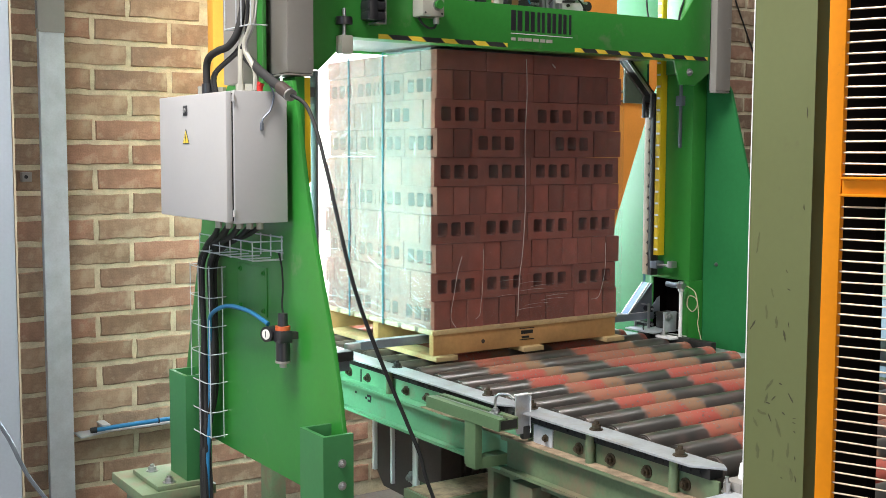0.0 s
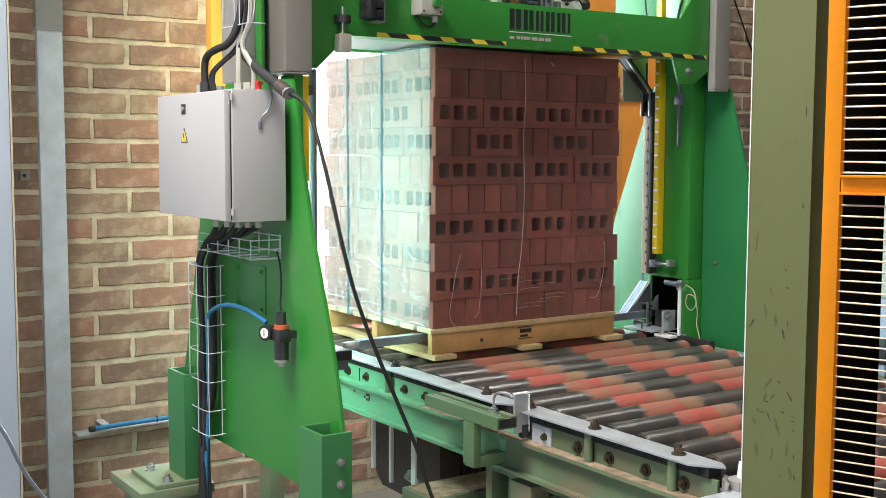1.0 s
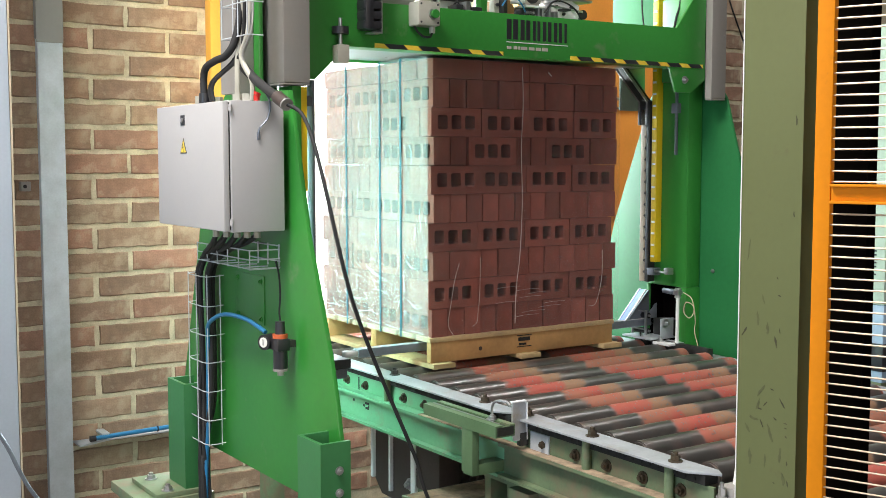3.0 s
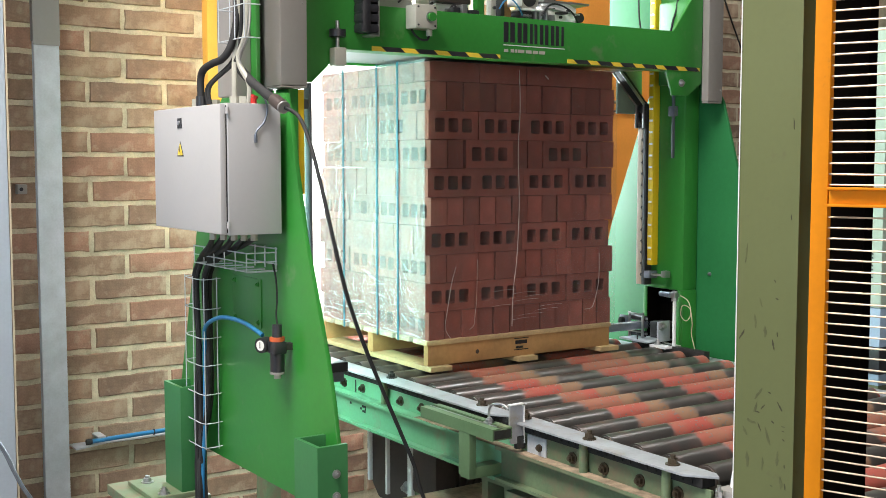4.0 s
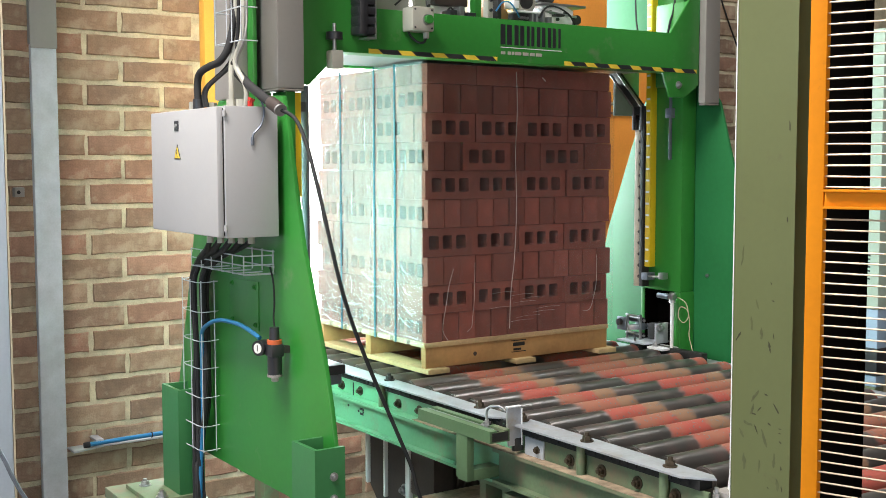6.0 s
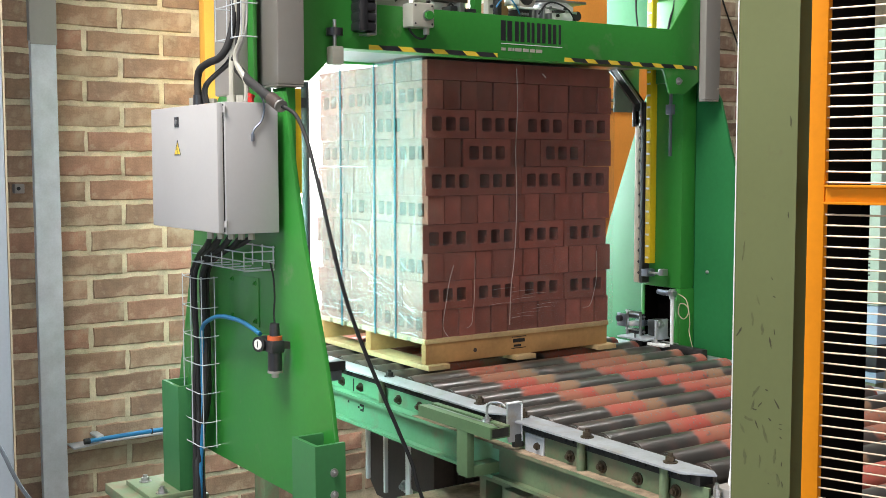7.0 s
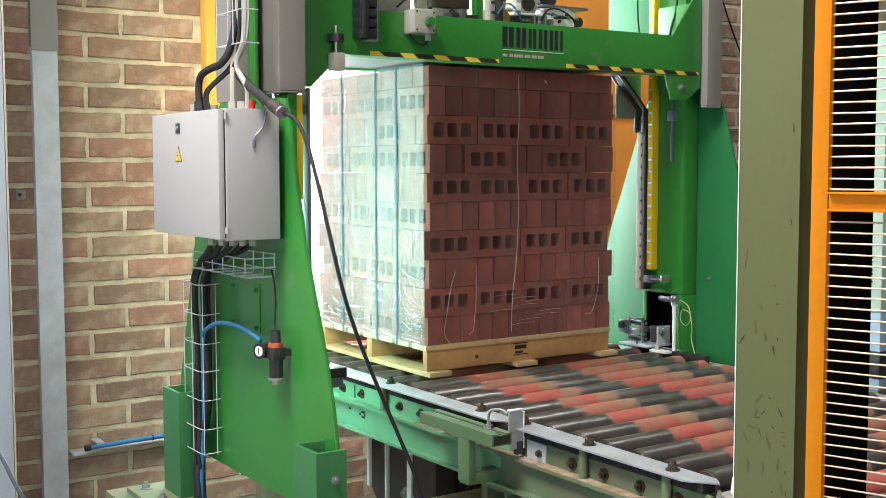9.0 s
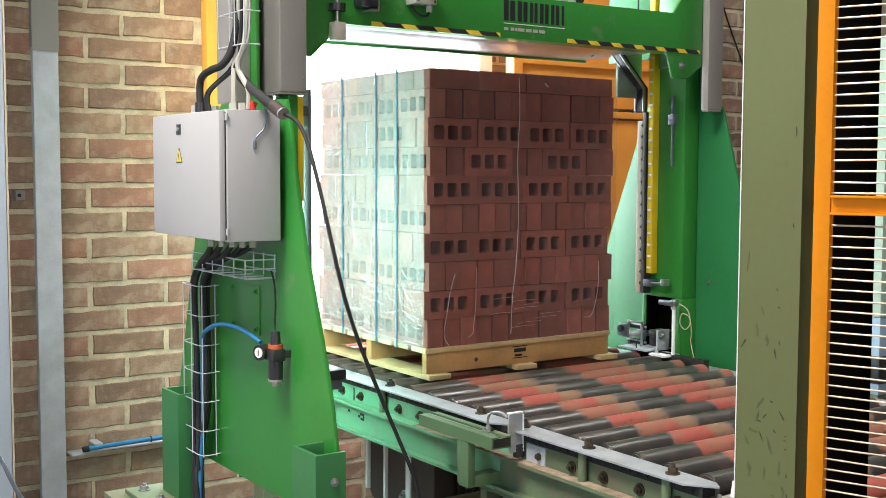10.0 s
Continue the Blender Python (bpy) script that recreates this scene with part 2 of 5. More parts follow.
def film_material(name, milk_lo, milk_hi, crumple, streak):
    """Stretch film: mostly clear, painted more or less milky with haze and streaks, with glossy wrinkles."""
    m = bpy.data.materials.new(name)
    m.use_nodes = True
    n, l = m.node_tree.nodes, m.node_tree.links
    out = n["Material Output"]
    n.remove(n["Principled BSDF"])
    tc = n.new("ShaderNodeTexCoord")
    mp = n.new("ShaderNodeMapping"); mp.inputs["Scale"].default_value = (14, 14, 3.2)
    l.new(tc.outputs["Object"], mp.inputs[0])
    ns = n.new("ShaderNodeTexNoise"); ns.inputs["Scale"].default_value, ns.inputs["Detail"].default_value = 1.5, 7
    ns.inputs["Distortion"].default_value = 0.8
    l.new(mp.outputs[0], ns.inputs["Vector"])
    mp2 = n.new("ShaderNodeMapping"); mp2.inputs["Scale"].default_value = (7, 7, 60)
    l.new(tc.outputs["Object"], mp2.inputs[0])
    ns2 = n.new("ShaderNodeTexNoise"); ns2.inputs["Scale"].default_value, ns2.inputs["Detail"].default_value = 1.2, 4
    l.new(mp2.outputs[0], ns2.inputs["Vector"])
    hs = n.new("ShaderNodeMath"); hs.operation = "MULTIPLY_ADD"
    l.new(ns2.outputs[0], hs.inputs[0]); hs.inputs[1].default_value = 0.35; l.new(ns.outputs[0], hs.inputs[2])
    bump = n.new("ShaderNodeBump"); bump.inputs["Strength"].default_value, bump.inputs["Distance"].default_value = crumple, 0.012
    l.new(hs.outputs[0], bump.inputs["Height"])
    clear = n.new("ShaderNodeBsdfTransparent"); clear.inputs[0].default_value = (0.97, 0.98, 0.98, 1)
    milk = n.new("ShaderNodeBsdfDiffuse"); milk.inputs[0].default_value = (0.85, 0.87, 0.88, 1)
    gloss = n.new("ShaderNodeBsdfGlossy"); gloss.inputs["Roughness"].default_value = 0.14
    l.new(bump.outputs[0], gloss.inputs["Normal"]); l.new(bump.outputs[0], milk.inputs["Normal"])
    mr = n.new("ShaderNodeMapRange"); l.new(ns.outputs[0], mr.inputs[0])
    mr.inputs[1].default_value, mr.inputs[2].default_value, mr.inputs[3].default_value, mr.inputs[4].default_value = 0.35, 0.72, milk_lo, milk_hi
    st = n.new("ShaderNodeMapRange"); l.new(ns2.outputs[0], st.inputs[0])
    st.inputs[1].default_value, st.inputs[2].default_value, st.inputs[4].default_value = 0.63, 0.70, streak
    mm = n.new("ShaderNodeMath"); mm.operation = "MAXIMUM"
    l.new(mr.outputs[0], mm.inputs[0]); l.new(st.outputs[0], mm.inputs[1])
    m1, m2 = n.new("ShaderNodeMixShader"), n.new("ShaderNodeMixShader")
    l.new(mm.outputs[0], m1.inputs[0]); l.new(clear.outputs[0], m1.inputs[1]); l.new(milk.outputs[0], m1.inputs[2])
    fr = n.new("ShaderNodeFresnel"); fr.inputs[0].default_value = 1.22
    l.new(bump.outputs[0], fr.inputs["Normal"])
    l.new(fr.outputs[0], m2.inputs[0]); l.new(m1.outputs[0], m2.inputs[1]); l.new(gloss.outputs[0], m2.inputs[2])
    l.new(m2.outputs[0], out.inputs["Surface"])
    return m


FILM = film_material("clear_stretch_film", 0.008, 0.05, 0.65, 0.09)
# Milkier copy for the bright side; its haze and glare sit in the colour.
FILM_HAZE = film_material("hazed_stretch_film", 0.17, 0.24, 0.45, 0.30)
FILM_TIGHT = film_material("taut_clear_film", 0.0, 0.01, 0.05, 0.0)
# Near-white copy of the crease colour, painting lit glints on the side.
GLINT = mat("painted_film_glint", (0.80, 0.84, 0.86), 0.2, vary=0.1, scale=30, bump=0.1, coat=0.5)
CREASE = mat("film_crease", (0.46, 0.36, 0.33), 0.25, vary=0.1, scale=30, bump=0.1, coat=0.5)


def glow_material():
    m = bpy.data.materials.new("overexposed_daylight")
    m.use_nodes = True
    p = m.node_tree.nodes["Principled BSDF"]
    p.inputs["Base Color"].default_value = (0.8, 0.8, 0.8, 1)
    p.inputs["Emission Color"].default_value = (1.0, 0.985, 0.95, 1)
    p.inputs["Emission Strength"].default_value = 6.0
    return m


GLOW = glow_material()


# ---- mesh tools ----
def box(bm, x0, x1, y0, y1, z0, z1, bev=0.0):
    r = bmesh.ops.create_cube(bm, size=1.0, matrix=Matrix.LocRotScale(
        ((x0 + x1) / 2, (y0 + y1) / 2, (z0 + z1) / 2), None, (abs(x1 - x0), abs(y1 - y0), abs(z1 - z0))))
    if bev:
        edges = {e for v in r["verts"] for e in v.link_edges}
        bmesh.ops.bevel(bm, geom=list(edges), offset=bev, segments=2, profile=0.6, affect="EDGES")
    return bm


def cyl(bm, p0, p1, r, seg=14, r2=None):
    p0, p1 = Vector(p0), Vector(p1)
    d = p1 - p0
    m = Matrix.Translation((p0 + p1) / 2) @ d.to_track_quat("Z", "Y").to_matrix().to_4x4()
    bmesh.ops.create_cone(bm, cap_ends=True, segments=seg, radius1=r, radius2=r if r2 is None else r2, depth=d.length, matrix=m)
    return bm


def smooth_path(pts, steps=6):
    pts = [Vector(p) for p in pts]
    out = []
    for i in range(len(pts) - 1):
        a, b, c, d = pts[max(i - 1, 0)], pts[i], pts[i + 1], pts[min(i + 2, len(pts) - 1)]
        for k in range(steps):
            t = k / steps
            out.append(0.5 * (2 * b + (c - a) * t + (2 * a - 5 * b + 4 * c - d) * t ** 2 + (3 * b - a - 3 * c + d) * t ** 3))
    return out + [pts[-1]]


def tube(bm, pts, r, seg=8, steps=6):
    path = smooth_path(pts, steps) if steps > 1 else [Vector(p) for p in pts]
    rings, side = [], None
    for i, p in enumerate(path):
        d = (path[min(i + 1, len(path) - 1)] - path[max(i - 1, 0)]).normalized()
        if side is None:
            side = d.orthogonal().normalized()
        side = (side - d * side.dot(d)).normalized()
        up = d.cross(side)
        rings.append([bm.verts.new(p + r * (math.cos(a) * side + math.sin(a) * up))
                      for a in (2 * math.pi * k / seg for k in range(seg))])
    for a, b in zip(rings, rings[1:]):
        for k in range(seg):
            bm.faces.new((a[k], a[(k + 1) % seg], b[(k + 1) % seg], b[k]))
    bm.faces.new(rings[0][::-1]), bm.faces.new(rings[-1])
    return bm


def prism(bm, axis, outline, a, b, bev=0.0):
    """A flat plate: the outline in the two other axes, extruded from a to b."""
    def at(u, v, w):
        return {"x": (w, u, v), "y": (u, w, v), "z": (u, v, w)}[axis]
    lo = [bm.verts.new(at(u, v, a)) for u, v in outline]
    hi = [bm.verts.new(at(u, v, b)) for u, v in outline]
    k = len(outline)
    faces = [bm.faces.new(lo), bm.faces.new(hi[::-1])]
    faces += [bm.faces.new((lo[i], hi[i], hi[(i + 1) % k], lo[(i + 1) % k])) for i in range(k)]
    bmesh.ops.recalc_face_normals(bm, faces=faces)
    if bev:
        edges = {e for f in faces[:2] for e in f.edges}
        bmesh.ops.bevel(bm, geom=list(edges), offset=bev, segments=2, profile=0.6, affect="EDGES")
    return bm


def finish(bm, name, material, shift=(0, 0, 0)):
    bmesh.ops.translate(bm, verts=bm.verts, vec=-Vector(shift))
    me = bpy.data.meshes.new(name)
    bm.to_mesh(me)
    bm.free()
    me.polygons.foreach_set("use_smooth", [True] * len(me.polygons))
    me.set_sharp_from_angle(angle=radians(38))
    me.materials.append(material)
    return me


def origin(ob):
    at = Vector((0, 0, 0))
    while ob:
        at += ob.matrix_basis.translation
        ob = ob.parent
    return at


def part(name, bm, material, parent, label=""):
    """One mesh under a thing or a part; the bmesh is in the world's metres."""
    ob = new(name, finish(bm, name, material, origin(parent)))
    ob.parent = parent
    return tagged(ob, label)


def thing(name, at, label, category, group=""):
    ob = new(name)
    ob.empty_display_size = 0.05
    ob.matrix_basis = Matrix.Translation(at)
    return tagged(ob, label, category, group)


def setting(name, bm, material, label, category=""):
    return tagged(new(name, finish(bm, name, material)), label, category or name.split("_")[0], kind="structure")


B = bmesh.new


# ---- the hall ----
FLOOR = -0.30
setting("floor", box(B(), -6, 7, -9, 3.2, FLOOR - 0.2, FLOOR), CONCRETE, "worn grey concrete hall floor")
setting("ceiling", box(B(), -6, 7, -9, 3.2, 5.0, 5.2), ROOF, "pale sheet metal hall ceiling")
WALL_Y = 1.59
WIN = (-0.18, 1.36, 0.72, 2.75)  # x0, x1, z0, z1 of the opening in the brick wall
bm = B()
box(bm, -6, WIN[0], WALL_Y, WALL_Y + 0.28, FLOOR, 5)
box(bm, WIN[1], 7, WALL_Y, WALL_Y + 0.28, FLOOR, 5)
box(bm, WIN[0], WIN[1], WALL_Y, WALL_Y + 0.28, FLOOR, WIN[2])
box(bm, WIN[0], WIN[1], WALL_Y, WALL_Y + 0.28, WIN[3], 5)
brick_wall = setting("wall_north", bm, MORTAR, "brown brick wall with cream mortar and an opening to daylight", "wall")
setting("wall_east", box(B(), 7, 7.2, -9, 3.2, FLOOR, 5), PLASTER, "dull plastered hall wall", "wall")
bm = B()
box(bm, -6, -4.5, -9.2, -9, FLOOR, 5), box(bm, 0.1, 7, -9.2, -9, FLOOR, 5), box(bm, -4.5, 0.1, -9.2, -9, 3.9, 5)
setting("wall_south", bm, PLASTER, "dull plastered hall wall with an added, unseen gate opening", "wall")
bm = B()
box(bm, -6.2, -6, -9, -3.7, FLOOR, 5), box(bm, -6.2, -6, -1.7, 3.2, FLOOR, 5), box(bm, -6.2, -6, -3.7, -1.7, FLOOR, 1.2), box(bm, -6.2, -6, -3.7, -1.7, 2.8, 5)
setting("wall_west", bm, PLASTER, "dull plastered hall wall with an added, unseen window opening", "wall")
bm = B()
box(bm, WIN[0] - 0.6, WIN[1] + 0.8, 2.6, 2.62, WIN[2] - 0.7, WIN[3] + 0.6)
setting("backdrop", bm, GLOW, "overexposed daylight outside the opening")


# ---- roller conveyor ----
def bolt(at, axis, r=0.011, h=0.012, washer=True):
    """A hex bolt head with washer; axis: the way it points."""
    bm, at, axis = B(), Vector(at), Vector(axis)
    if washer:
        cyl(bm, at, at + axis * 0.003, r * 1.5, 14)
    cyl(bm, at + axis * 0.003, at + axis * (0.003 + h), r, 6)
    cyl(bm, at + axis * (0.003 + h), at + axis * (0.003 + h * 1.7), r * 0.55, 10)
    return bm


conveyor = thing("roller_conveyor", (0.47, -0.2, FLOOR), "roller conveyor with dusty pale green steel frame and red-dusted rollers", "conveyor")
RX0, RX1, Y0, Y1, RT = -0.118, 1.13, -1.52, 1.20, 0.704
# side cheeks: upper web, step flange, lower channel
for side, (xa, xb) in (("side_frame", (-0.185, -0.175)), ("side_frame", (1.135, 1.147))):
    bm = B()
    box(bm, xa, xb, Y0, -0.782, 0.600, 0.668, 0.002)
    part(side, bm, GREEN_DUSTY, conveyor)
    part(side, box(B(), xa, xb, -0.780, Y1, 0.600, 0.668, 0.002), GREEN_CLEAN_LIT, conveyor, "cleaner green length of the side frame with bounce light in its colour")
for ya, yb, material, label in ((Y0 + 0.02, -0.701, GREEN_DUSTY, "pale green channel beam with brick dust on its flange"), (-0.700, Y1, GREEN_CLEAN_LIT, "cleaner green channel beam with bounce light in its colour")):
    bm = prism(B(), "y", [(-0.225, 0.612), (-0.225, 0.602), (-0.20, 0.602), (-0.20, 0.516), (-0.225, 0.516), (-0.225, 0.506), (-0.12, 0.506), (-0.12, 0.612)], ya, yb, 0.0015)
    part("lower_channel", bm, material, conveyor, label)
part("dust_layer", box(B(), -0.224, -0.1865, Y0 + 0.03, -0.25, 0.612, 0.6135, 0.0005), BRICK_DUST, conveyor, "pale brick dust lying on the flange")
bm = B()
box(bm, 1.10, 1.19, Y0, Y1, 0.48, 0.60, 0.002)
part("lower_channel", bm, GREEN_DUSTY, conveyor)
# cover strips with cut ends
for ya, yb in ((-0.73, Y1), (Y0 + 0.0, -0.775)):
    prof = [(-0.222, ya + 0.06), (-0.222, yb), (-0.136, yb), (-0.146, ya + 0.02), (-0.168, ya - 0.01)]
    part("cover_strip", prism(B(), "z", prof, 0.696, 0.702, 0.001), STEEL_DUSTY, conveyor, "bright dusty steel cover strip")
part("cover_strip", box(B(), 1.10, 1.19, Y0, Y1, 0.668, 0.676, 0.001), STEEL_DUSTY, conveyor)
# black bar that paints the drive slot's shade under the strip, with chain links
part("drive_slot_shade", box(B(), -0.194, -0.15, Y0 + 0.02, Y1, 0.670, 0.6945), BLACK, conveyor, "black bar for the shaded slot of the drive chain")
bm = B()
k = Y0 + 0.05
while k < Y1:
    box(bm, -0.1972, -0.1945, k, k + 0.012, 0.677, 0.686, 0.001)
    k += 0.031
part("drive_chain", bm, BLACK, conveyor)
for y in (-1.385, -1.072, -0.776, -0.558, -0.017, 0.56, 0.95):
    if y not in (-0.776, -0.558):
        part("post_sleeve", cyl(B(), (-0.199, y, 0.613), (-0.199, y, 0.696), 0.0125, 12), GREEN_DUSTY, conveyor)
    part("bolt", bolt((-0.178 + 0.01 * (y > -0.8), y, 0.702), (0, 0, 1), 0.0125, 0.013), RUST_BOLT if y < -0.5 else STEEL_DARK, conveyor, "oily hex nut and bolt")
for y in (-1.414, -1.279, -1.142, -1.012, -0.874, -0.37, -0.24, -0.107, 0.156, 0.291, 0.42, 0.55, 0.68, 0.81, 0.94):
    part("frame_bolt", bolt((-0.185, y, 0.637), (-1, 0, 0), 0.0115, 0.009), RUST_BOLT, conveyor)
part("joint_plate", box(B(), -0.191, -0.185, -0.90, -0.815, 0.606, 0.666, 0.002), GALV, conveyor, "bare bright joint plate")
part("frame_seam", box(B(), -0.1865, -0.185, 0.205, 0.211, 0.613, 0.660), BLACK, conveyor)
for y, z, w in ((0.22, 0.575, 0.010), (0.145, 0.567, 0.010), (0.122, 0.577, 0.028), (0.122, 0.560, 0.022), (0.112, 0.568, 0.008)):
    part("stencil_bar", box(B(), -0.2015, -0.20, y - w / 2, y + w / 2, z - 0.004, z + 0.004), BLACK, conveyor)
roller_mesh = None
n_roll = 21
for i in range(n_roll):
    y = -1.44 + 0.125 * i
    if roller_mesh is None:
        bm = B()
        cyl(bm, (RX0, 0, 0), (RX1 - 0.05, 0, 0), 0.0425, 36)
        bmesh.ops.bevel(bm, geom=[e for e in bm.edges if len(e.link_faces) == 2 and abs(e.verts[0].co.x - e.verts[1].co.x) < 1e-5
                                  and e.calc_face_angle(0) > 1.0], offset=0.004, segments=2, affect="EDGES")
        cyl(bm, (RX0 - 0.03, 0, 0), (RX1, 0, 0), 0.014, 10)
        roller_mesh = finish(bm, "roller", ROLLER)
    ob = new("roller", roller_mesh)
    ob.parent = conveyor
    ob.location = Vector((0, y, RT - 0.0425)) - conveyor.location
    if i == 0:
        tagged(ob, "steel roller dusted with red brick")
for x in (-0.17, 1.14):
    for y in (-0.78, 1.0):
        part("leg", box(B(), x - 0.035, x + 0.035, y - 0.05, y + 0.05, FLOOR, 0.48, 0.004), GREEN_DUSTY, conveyor)
part("cross_member", box(B(), -0.14, 1.11, -0.83, -0.75, 0.33, 0.44, 0.003), GREEN_DUSTY, conveyor)
# a second bed of girders that carries the near end
part("bed_girder", prism(B(), "y", [(-0.172, 0.470), (-0.172, 0.480), (-0.05, 0.480), (-0.05, 0.30), (-0.06, 0.30), (-0.06, 0.470)],
     -1.55, -0.53, 0.001), GREEN_DUSTY, conveyor, "olive girder thick with brown dust")
part("girder_dust", box(B(), -0.170, -0.125, -1.54, -0.54, 0.480, 0.4815), BRICK_DUST, conveyor, "brown dust on the girder")
for y in (-0.570, -0.685, -0.98, -1.27):
    part("girder_stiffener", box(B(), -0.165, -0.06, y - 0.016, y + 0.016, FLOOR if y > -0.6 else 0.30, 0.470, 0.002), GREEN_DUSTY, conveyor)

# stop bracket on the frame's side: horizontal box arm, upright, corner web, stop plate
bracket = thing("stop_bracket", (-0.28, -0.58, 0.51), "pale green stop bracket with bright steel end plate", "bracket")
part("arm", prism(B(), "y", [(-0.322, 0.662), (-0.322, 0.697), (-0.296, 0.697), (-0.296, 0.688), (-0.272, 0.688), (-0.272, 0.697), (-0.252, 0.697), (-0.252, 0.662)],
     -0.822, -0.442, 0.0015), GREEN_BRACKET, bracket)
# Dark plates paint the shade in the arm's hollow end and slot.
part("arm_end", box(B(), -0.316, -0.258, -0.8235, -0.822, 0.667, 0.692), STEEL_DARK, bracket, "dark plate for the shaded open end of the box arm")
part("arm_slot_shade", box(B(), -0.295, -0.273, -0.80, -0.455, 0.688, 0.690), BLACK_PLASTIC, bracket)
part("slot_edge", box(B(), -0.2955, -0.2915, -0.80, -0.455, 0.690, 0.6985), STEEL, bracket, "bright steel edge of the slot")
part("upright", box(B(), -0.320, -0.294, -0.704, -0.648, 0.528, 0.663, 0.003), GREEN_BRACKET, bracket)
part("foot_arm", box(B(), -0.318, -0.197, -0.702, -0.655, 0.522, 0.556, 0.003), GREEN_BRACKET, bracket)
part("stop_plate", prism(B(), "y", [(-0.249, 0.66), (-0.249, 0.756), (-0.204, 0.751), (-0.198, 0.745), (-0.198, 0.640), (-0.242, 0.640)],
     -0.806, -0.800, 0.001), STEEL_DUSTY, bracket, "bent bright steel stop plate")
# White strips draw the plate's bright outline.
for xa, xb, za, zb in ((-0.249, -0.200, 0.7535, 0.7575), (-0.1985, -0.1955, 0.640, 0.750)):
    part("plate_edge", box(B(), xa, xb, -0.810, -0.796, za, zb, 0.0008), WHITE, bracket, "edge drawn bright in white")
part("handle", tube(B(), [(-0.27, -0.735, 0.70), (-0.27, -0.735, 0.735), (-0.264, -0.748, 0.751), (-0.250, -0.772, 0.752), (-0.245, -0.79, 0.742)], 0.0040, 8), STEEL, bracket, "chrome bent rod")
part("bolt", bolt((-0.27, -0.735, 0.694), (0, 0, 1), 0.012, 0.008), STEEL, bracket)
part("lug", box(B(), -0.222, -0.190, -0.808, -0.79, 0.622, 0.662, 0.004), STEEL_DARK, bracket)

# lever plate hanging under the conveyor and the drive motor
lever = thing("guard_plate", (0.0, 0.28, 0.16), "dark brown guard plate with bright edges below the conveyor", "guard")
part("plate", prism(B(), "x", [(0.10, 0.44), (0.10, 0.20), (0.13, 0.15), (0.36, 0.155), (0.415, 0.21), (0.415, 0.44)], 0.0, 0.02, 0.002), DARK_MACHINE, lever)
# White instead of steel, so the brightness of these edges is in the colour.
for ya, yb in ((0.096, 0.125), (0.272, 0.284), (0.405, 0.42)):
    part("edge_strip", box(B(), -0.015, 0.0, ya, yb, 0.185 if ya < 0.4 else 0.21, 0.42, 0.001), WHITE, lever, "edge drawn bright in white")
part("bolt", bolt((-0.001, 0.15, 0.24), (-1, 0, 0), 0.016, 0.012), STEEL, lever)
part("hanger", box(B(), 0.0, 0.02, 0.1, 0.42, 0.435, 0.53), DARK_MACHINE, lever)
motor = thing("drive_motor", (0.1, -0.02, 0.2), "dark oily gear motor under the conveyor", "motor")
bm = cyl(B(), (0.06, 0.02, 0.32), (0.42, 0.02, 0.32), 0.07, 20)
for i in range(8):
    cyl(bm, (0.10 + i * 0.035, 0.02, 0.32), (0.108 + i * 0.035, 0.02, 0.32), 0.08, 20)
part("housing", bm, DARK_MACHINE, motor)
part("gearbox", box(B(), -0.01, 0.08, -0.06, 0.10, 0.24, 0.41, 0.012), DARK_MACHINE, motor)
part("mount", box(B(), 0.0, 0.45, -0.10, 0.12, 0.20, 0.25, 0.004), GREEN_DUSTY, motor)
part("support", box(B(), 0.02, 0.14, -0.06, 0.08, FLOOR, 0.2, 0.004), GREEN_DUSTY, motor)
tray = thing("lower_frame", (0.1, -0.3, 0.26), "dusty green lower frame beam under the conveyor", "beam")
part("beam", box(B(), -0.28, 0.9, -0.42, -0.24, 0.29, 0.345, 0.004), GREEN_DUSTY, tray)
part("dust_layer", box(B(), -0.27, 0.88, -0.41, -0.25, 0.345, 0.3465), BRICK_DUST, tray, "brick dust on the beam")
part("foot", box(B(), 0.3, 0.4, -0.36, -0.26, FLOOR, 0.29, 0.004), GREEN_DUSTY, tray)


# ---- strapping gantry ----
gantry = thing("strapping_gantry", (0.24, -0.05, FLOOR), "green painted steel strapping gantry with tapered side plates", "gantry")
PX = -0.77
left_outline = [(-0.765, 0.49), (-0.70, 0.80), (-0.665, 0.92), (-0.575, 1.16), (-0.545, 1.23), (-0.50, 1.40), (-0.45, 1.60), (-0.43, 1.655),
                (-0.235, 1.665), (-0.235, 3.0), (-0.01, 3.0), (-0.01, 1.70), (0.20, 1.5), (0.27, 1.19), (0.44, 0.65), (0.50, 0.49)]
part("side_plate", prism(B(), "x", left_outline, PX, PX + 0.014, 0.003), GREEN, gantry, "glossy green tapered side plate")
right_outline = [(-0.56, 0.10), (-0.54, 0.67), (-0.33, 1.38), (-0.235, 1.70), (-0.20, 1.75), (-0.20, 3.0), (0.16, 3.0), (0.17, 1.76), (0.20, 1.70),
                 (0.41, 1.18), (0.55, 0.70), (0.56, 0.10)]
part("side_plate", prism(B(), "x", right_outline, 1.25, 1.264, 0.003), GREEN_MATTE, gantry, "matte green tapered side plate")
# columns
bm = B()
box(bm, PX + 0.014, PX + 0.10, -0.16, -0.065, 0.5, 3.0, 0.018)
part("column", bm, GREEN, gantry)
bm = B()
box(bm, 1.165, 1.25, -0.115, 0.10, 0.93, 3.0, 0.018)
box(bm, 1.165, 1.25, -0.115, -0.075, 0.10, 0.935, 0.01)
box(bm, 1.165, 1.25, 0.090, 0.112, 0.10, 0.935, 0.004)
